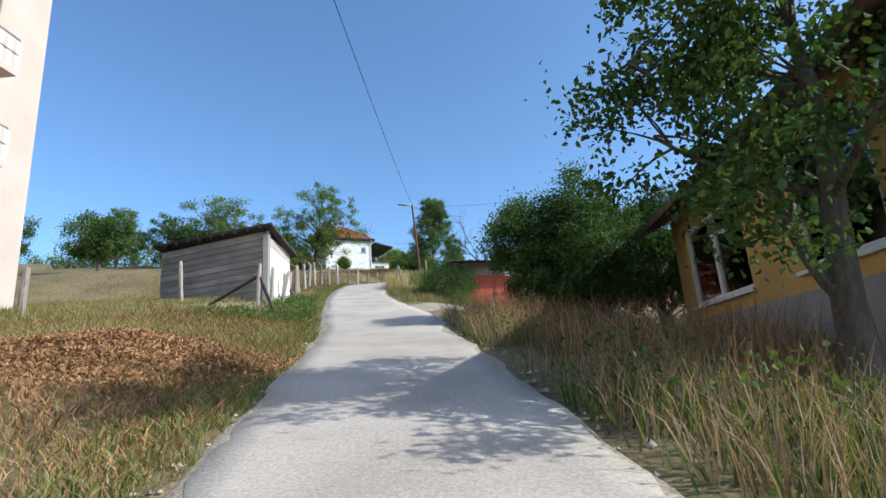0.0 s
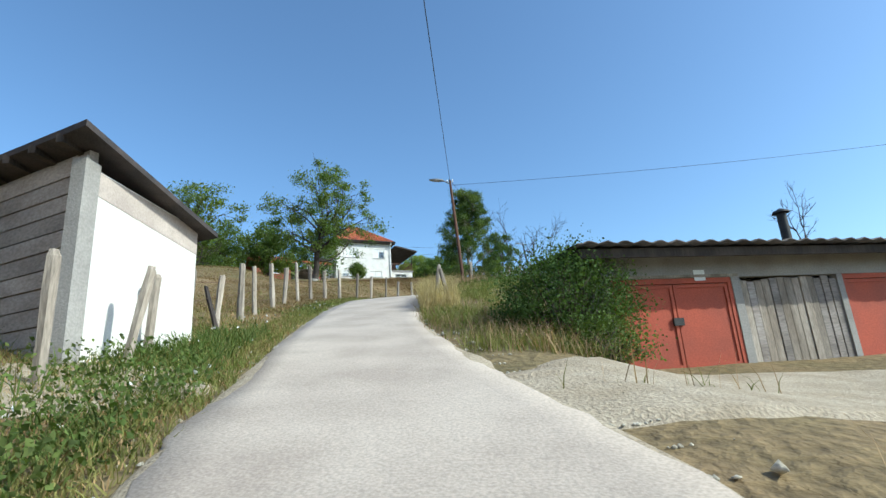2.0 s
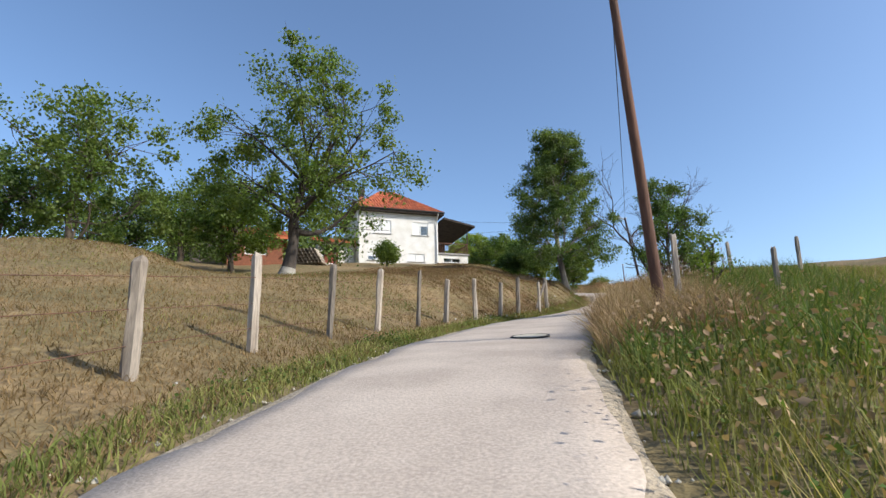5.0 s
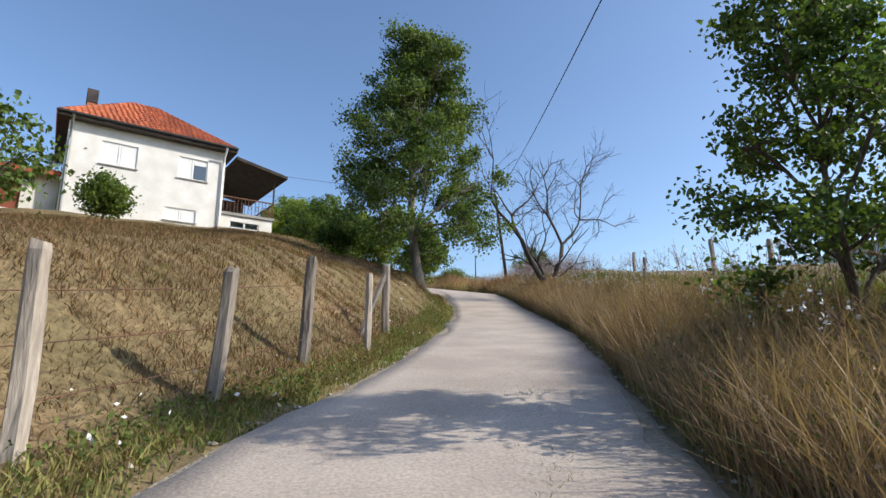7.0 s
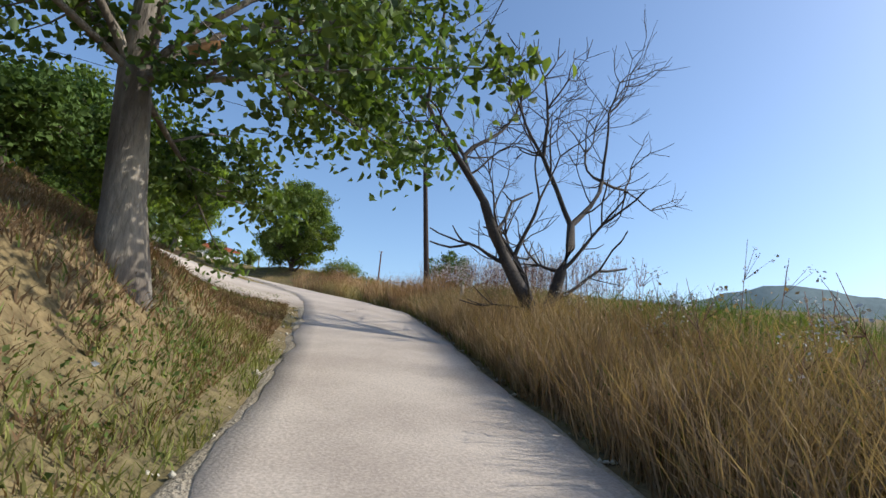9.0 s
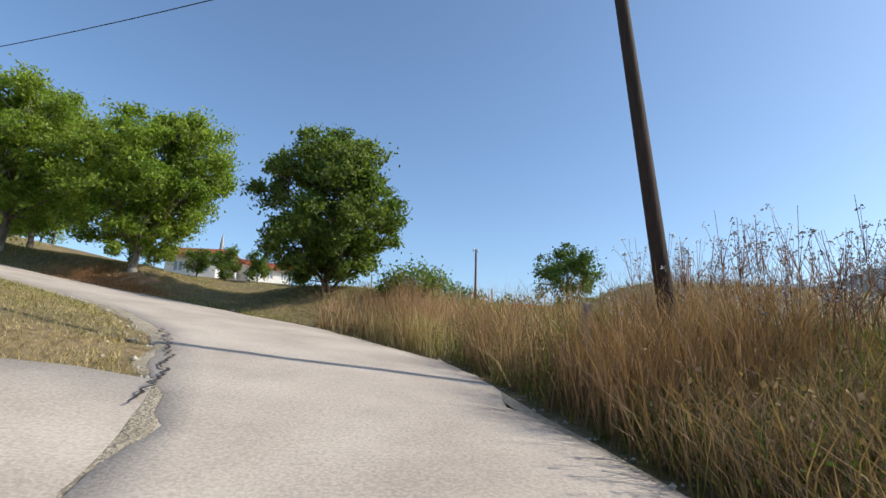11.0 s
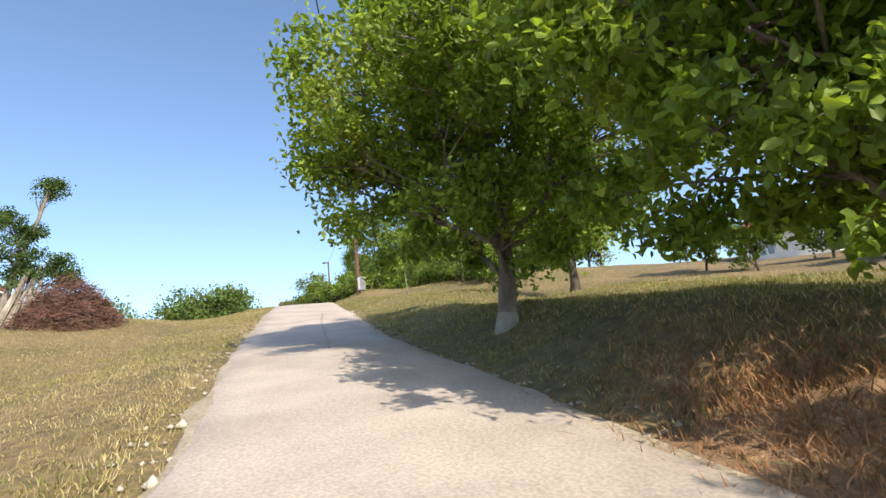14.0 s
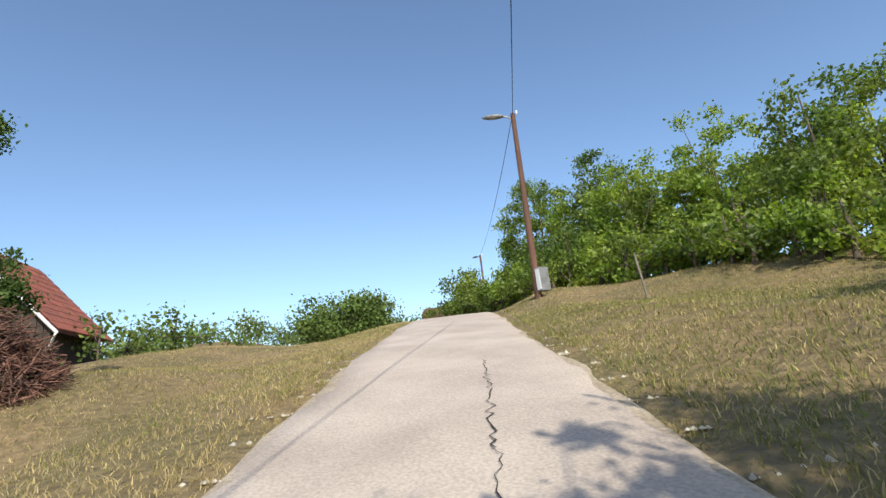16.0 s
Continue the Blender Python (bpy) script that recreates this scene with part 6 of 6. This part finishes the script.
# short meadow grass, green and dry
x, y = strip_places(50000, -4.1, 31.1, -1.6, -13, 101, 1.5)
blades("meadow_grass", x, y, 0.12, 0.014, "straw", "short dry meadow grass", 201, 0.6)
x, y = strip_places(70000, -4.1, 30, -1.6, -14, 130, 1.4, 0.5, -0.2)
blades("meadow_grass", x, y, 0.15, 0.014, "green_grass", "short green meadow grass", 230, 0.5)
x, y = strip_places(130000, 70.2, 125, -1.6, -12, 122, 1.6)
blades("meadow_grass", x, y, 0.075, 0.011, "pale_straw", "short pale dry meadow grass", 222, 0.6)
x, y = strip_places(90000, 70.2, 123, -1.6, -12, 102, 1.6, 0.5, -0.1)
blades("meadow_grass", x, y, 0.075, 0.012, "green_grass", "short green meadow grass", 202, 0.5)
x, y = strip_places(40000, 29, 74.3, -1.7, -14, 125, 1.3, 0.6, 0.12)
blades("meadow_grass", x, y, 0.1, 0.013, "green_grass", "thin green grass on the hillside", 225, 0.6)
x, y = strip_places(120000, 29, 56, -1.9, -15, 121, 1.25, 0.9, -0.45)
blades("hillside_grass", x, y, 0.1, 0.014, "hill_straw", "short tan grass on the hillside", 221, 0.7)
x, y = strip_places(110000, 50, 74.3, -1.9, -13, 129, 1.25, 0.9, -0.45)
blades("hillside_grass", x, y, 0.12, 0.014, "red_straw", "reddish dry tufts on the steep hillside", 229, 0.6)
x, y = strip_places(40000, -4.1, 68.1, -1.6, -2.45, 103, 1.5)
blades("verge_grass", x, y, 0.16, 0.016, "green_grass", "green grass along the road edge", 203, 0.5)
x, y = strip_places(90000, 86.6, 123, 1.6, 15, 104, 1.4)
blades("meadow_grass", x, y, 0.075, 0.012, "pale_straw", "short dry grass under the trees", 204, 0.6)
x, y = strip_places(110000, 82.6, 121, 1.6, 13, 105, 1.4, 0.5, -0.25)
blades("meadow_grass", x, y, 0.085, 0.012, "green_grass", "short green grass under the trees", 205, 0.5)
# tall dry grass on the right
x, y = strip_places(56000, 38, 79.5, 1.75, 3.6, 106, 1.2, 0.8, -0.35)
blades("tall_dry_grass", x, y, 0.62, 0.011, "tall_straw", "tall dry grass along the field edge", 206, 0.5)
x, y = strip_places(40000, 24.8, 81.5, 1.7, 4.0, 107, 1.3, 0.8, -0.2)
blades("verge_grass", x, y, 0.3, 0.014, "green_grass", "green undergrowth of the verge", 207, 0.45)
x, y = strip_places(30000, 38, 86.6, 3.2, 22, 108, 1.3)
blades("meadow_grass", x, y, 0.32, 0.014, "tall_straw", "high dry meadow grass", 208, 0.45)
x, y = strip_places(95000, 24.8, 86.6, 3.6, 24, 109, 1.15, 0.4, -0.4)
blades("meadow_grass", x, y, 0.3, 0.016, "green_grass", "high green meadow grass", 209, 0.4)
x, y = strip_places(15000, 77.0, 85.2, 1.75, 4.6, 123, 1.2, 1.4, 0.0)
blades("tall_dry_grass", x, y, 1.0, 0.012, "reed", "very tall reddish dry grass inside the bend", 223, 0.3)
x, y = strip_places(7000, 78.0, 85.0, 1.7, 3.4, 128, 1.2, 1.6, 0.1)
blades("tall_dry_grass", x, y, 0.75, 0.012, "pale_straw", "pale dry grass at the inner road edge", 228, 0.35)
x, y = strip_places(20000, 40, 73, 1.68, 2.7, 126, 1.1, 0.9, -0.15)
blades("tall_dry_grass", x, y, 0.85, 0.013, "tall_straw", "tall clumps of dry grass overhanging the road edge", 227, 0.3)
x, y = strip_places(6000, 27.5, 33.0, 1.6, 2.7, 124, 1.3, 0.8, -0.5)
blades("tall_dry_grass", x, y, 0.8, 0.011, "pale_straw", "tall pale grass tuft by the pole", 224, 0.25)
x, y = strip_places(26000, 36, 82, 1.9, 7.5, 133, 1.1, 0.55, -0.05)
blades("tall_weeds", x, y, 0.5, 0.018, "weed", "patches of green weeds in the dry field edge", 235, 0.45)
x, y = strip_places(15000, 44, 76, -2.2, -9.0, 134, 1.2, 0.5, 0.1)
blades("hillside_grass", x, y, 0.14, 0.015, "weed", "green patches on the reddish hillside", 236, 0.6)
# first stretch: weeds and withered cuttings
x, y = strip_places(9000, 0, 13, 1.7, 7.0, 110, 1.2, 0.7, -0.2)
blades("tall_weeds", x, y, 0.42, 0.016, "weed", "tall weeds beside the yellow house", 210, 0.4)
x, y = strip_places(6000, 4.0, 14.0, 2.3, 6.0, 111, 1.0, 0.9, 0.0)
blades("tall_dry_grass", x, y, 0.85, 0.012, "reed", "tall brown withered grass before the garages", 211, 0.35)
x, y = strip_places(11000, 2.0, 15.5, 1.8, 6.0, 129, 1.2, 0.7, -0.2)
blades("tall_dry_grass", x, y, 0.55, 0.013, "tall_straw", "tall dry grass before the garages", 231, 0.4)
x, y = strip_places(9000, 18.5, 27.5, 1.0, 4.2, 130, 1.0, 0.9, -0.25)
blades("verge_grass", x, y, 0.3, 0.013, "green_grass", "mixed green grass beside the ivy bush", 232, 0.5)
x, y = strip_places(5000, 18.5, 27.5, 1.0, 4.2, 131, 1.0, 0.9, -0.1)
blades("tall_dry_grass", x, y, 0.45, 0.012, "tall_straw", "dry grass beside the ivy bush", 233, 0.5)
x, y = strip_places(26000, -2.1, 16.5, -1.8, -9.0, 112, 1.1, 0.6, -0.1)
blades("withered_weeds", x, y, 0.18, 0.02, "brown_weed", "withered brown cut weeds", 212, 0.9)
x, y = strip_places(22000, -2.1, 26.9, -1.7, -10.0, 132, 1.1, 0.5, -0.3)
blades("withered_weeds", x, y, 0.16, 0.013, "straw", "short dry grass beside the shed", 234, 0.7)
x, y = strip_places(17000, 2.1, 26.9, -2.2, -11.0, 113, 1.1, 0.8, 0.05)
blades("tall_weeds", x, y, 0.26, 0.014, "green_grass", "tall green grass by the shed", 213, 0.45)
x, y = strip_places(9000, 14.5, 24.8, -2.0, -5.0, 114, 1.1, 0.7, 0.1)
blades("tall_weeds", x, y, 0.3, 0.02, "weed", "leafy weeds by the shed", 214, 0.6)
r = np.random.default_rng(55)
n = 700
tuft = [on_road(49.8 + 1.2 * q + dq, 0.22 + w) for q, dq, w in zip(r.choice((-1, 0.2, 0.9), n), r.normal(size=n) * 0.28, r.normal(size=n) * 0.1)]
blades("road_tuft", np.array([q[0] for q in tuft]), np.array([q[1] for q in tuft]), 0.13, 0.012, "green_grass", "thin grass growing in the middle of the road", 215, 0.6)
# orange dry tufts on the cut bank
r = np.random.default_rng(58)
n = 7000
bx_, by_ = -5.18 + r.normal(size=n) * 0.95, 94.0 + r.normal(size=n) * 0.5
by_ = by_ - (bx_ + 5.18) * 0.5
blades("bank_tufts", bx_, by_, 0.16, 0.012, "brown_weed", "orange-brown dry tufts on the cut bank", 226, 0.7)
# heap of withered cuttings
r = np.random.default_rng(56)
n = 30000
mx, my = -5.8 + r.normal(size=n) * 1.5, 10.9 + r.normal(size=n) * 1.1
lift = 0.42 * np.exp(-((mx + 5.8) / 1.9) ** 2 - ((my - 10.9) / 1.4) ** 2) * (0.7 + 0.5 * fbm(mx * 2, my * 2)) * r.uniform(0.2, 1.0, n)
ok = mx < -3.6
v, f = leaf_arrays(np.stack([mx, my, ground_z(mx, my) + 0.03 + lift], 1)[ok], 0.07, r, long=3.2)
tagged(raw("withered_heap", v, f, "brown_weed"), "heap of withered orange-brown cut weeds", "weeds", kind="stuff")


def weed_leaves(name, n, s0, s1, d0, d1, seed, height, material, label, size=0.06):
    r = np.random.default_rng(seed)
    x, y = strip_places(n, s0, s1, d0, d1, seed, 1.2, 0.8, 0.0)
    z = ground_z(x, y) + r.uniform(0, 1, len(x)) ** 1.5 * height
    v, f = leaf_arrays(np.stack([x, y, z], 1), size, r)
    tagged(raw(name, v, f, material), label, "weeds", kind="stuff")


weed_leaves("verge_weeds", 16000, 26.9, 68.1, -1.65, -2.6, 301, 0.2, "weed", "low leafy weeds along the road edge", 0.045)
weed_leaves("verge_weeds", 26000, 40, 86, 1.7, 3.2, 306, 0.6, "weed", "leafy weeds among the tall grass", 0.035)
weed_leaves("verge_flowers", 420, 18, 64, -1.75, -3.2, 307, 0.25, "white", "small white flower heads in the verge", 0.05)
weed_leaves("verge_weeds", 20000, 18.6, 82.6, 1.9, 4.5, 302, 0.4, "weed", "leafy weeds in the field verge", 0.045)
weed_leaves("grass_heads", 16000, 29, 81.5, 1.8, 4.2, 305, 0.75, "tall_straw", "dry seed heads in the tall grass", 0.05)
weed_leaves("verge_weeds", 9000, 0, 14.5, 2.0, 5.5, 303, 0.6, "weed", "leafy weeds beside the yellow house", 0.06)
weed_leaves("verge_weeds", 12000, 13.4, 24.8, -1.8, -5.0, 304, 0.4, "weed", "leafy nettles by the shed", 0.06)

# tall seed-headed stalks
r = np.random.default_rng(401)
x, y = strip_places(420, 71.2, 79.5, 3.6, 6.6, 402)
x2, y2 = strip_places(130, 46, 68, 2.6, 5.0, 403)
x, y = np.r_[x, x2], np.r_[y, y2]
z = ground_z(x, y)
st = []
heads = []
for a, b, c in zip(x, y, z):
    h = r.uniform(0.9, 1.7) * (1.0 if b > 70 else 0.75)
    e = np.array([a + r.normal() * 0.15, b + r.normal() * 0.15, c + h])
    st.append(tube_arrays([(a, b, c), e], [0.006, 0.003], 3))
    for _ in range(5):
        q = e + np.array([r.normal() * 0.13, r.normal() * 0.13, -r.uniform(0, 0.5)])
        st.append(tube_arrays([(e * 0.6 + np.array([a, b, c]) * 0.4), q], [0.004, 0.002], 3))
        heads.append(q + r.normal(size=(6, 3)) * 0.025)
v, f = join_arrays(st)
stalks = tagged(raw("seed_stalks", v, f, "brush"), "tall dry seed-headed stalks by the pole", "weeds", kind="stuff")
v, f = leaf_arrays(np.vstack(heads), 0.035, r)
raw("seed_heads", v, f, "curtain", stalks)


# ---- far hills ----
def ridge(name, x0, y0, x1, y1, base, tops, depth, material, label, seed):
    r = np.random.default_rng(seed)
    n = 60
    t = np.linspace(0, 1, n)
    h = np.interp(t, np.linspace(0, 1, len(tops)), tops) + 2.0 * np.sin(t * 23 + seed) + r.normal(size=n) * 0.8
    dx, dy = x1 - x0, y1 - y0
    L = math.hypot(dx, dy)
    nx, ny = -dy / L, dx / L
    v = []
    for q, hh in zip(t, h):
        for k, g in ((-1, 0), (-0.5, 0.62), (0, 1), (0.6, 0.6), (1, 0)):
            v.append((x0 + dx * q + nx * k * depth, y0 + dy * q + ny * k * depth, base + hh * g))
    i, j = np.meshgrid(np.arange(n - 1), np.arange(4), indexing="ij")
    q0 = i * 5 + j
    return tagged(raw(name, v, np.stack([q0, q0 + 5, q0 + 6, q0 + 1], -1).reshape(-1, 4), material, smooth=True), label, "hill", kind="structure")


# both ridges carry their distance haze in the material colour
ridge("backdrop_hill", 500, 180, 120, 478, -23, (40, 95, 110, 85, 70, 60), 60, "hill", "wooded hills beyond the meadow, tinted for haze", 3)
ridge("backdrop_mountain", 900, 348, 420, 755, -59, (120, 190, 205, 180, 190, 120), 80, "hill_far", "mountains on the horizon, coloured blue for air haze", 5)
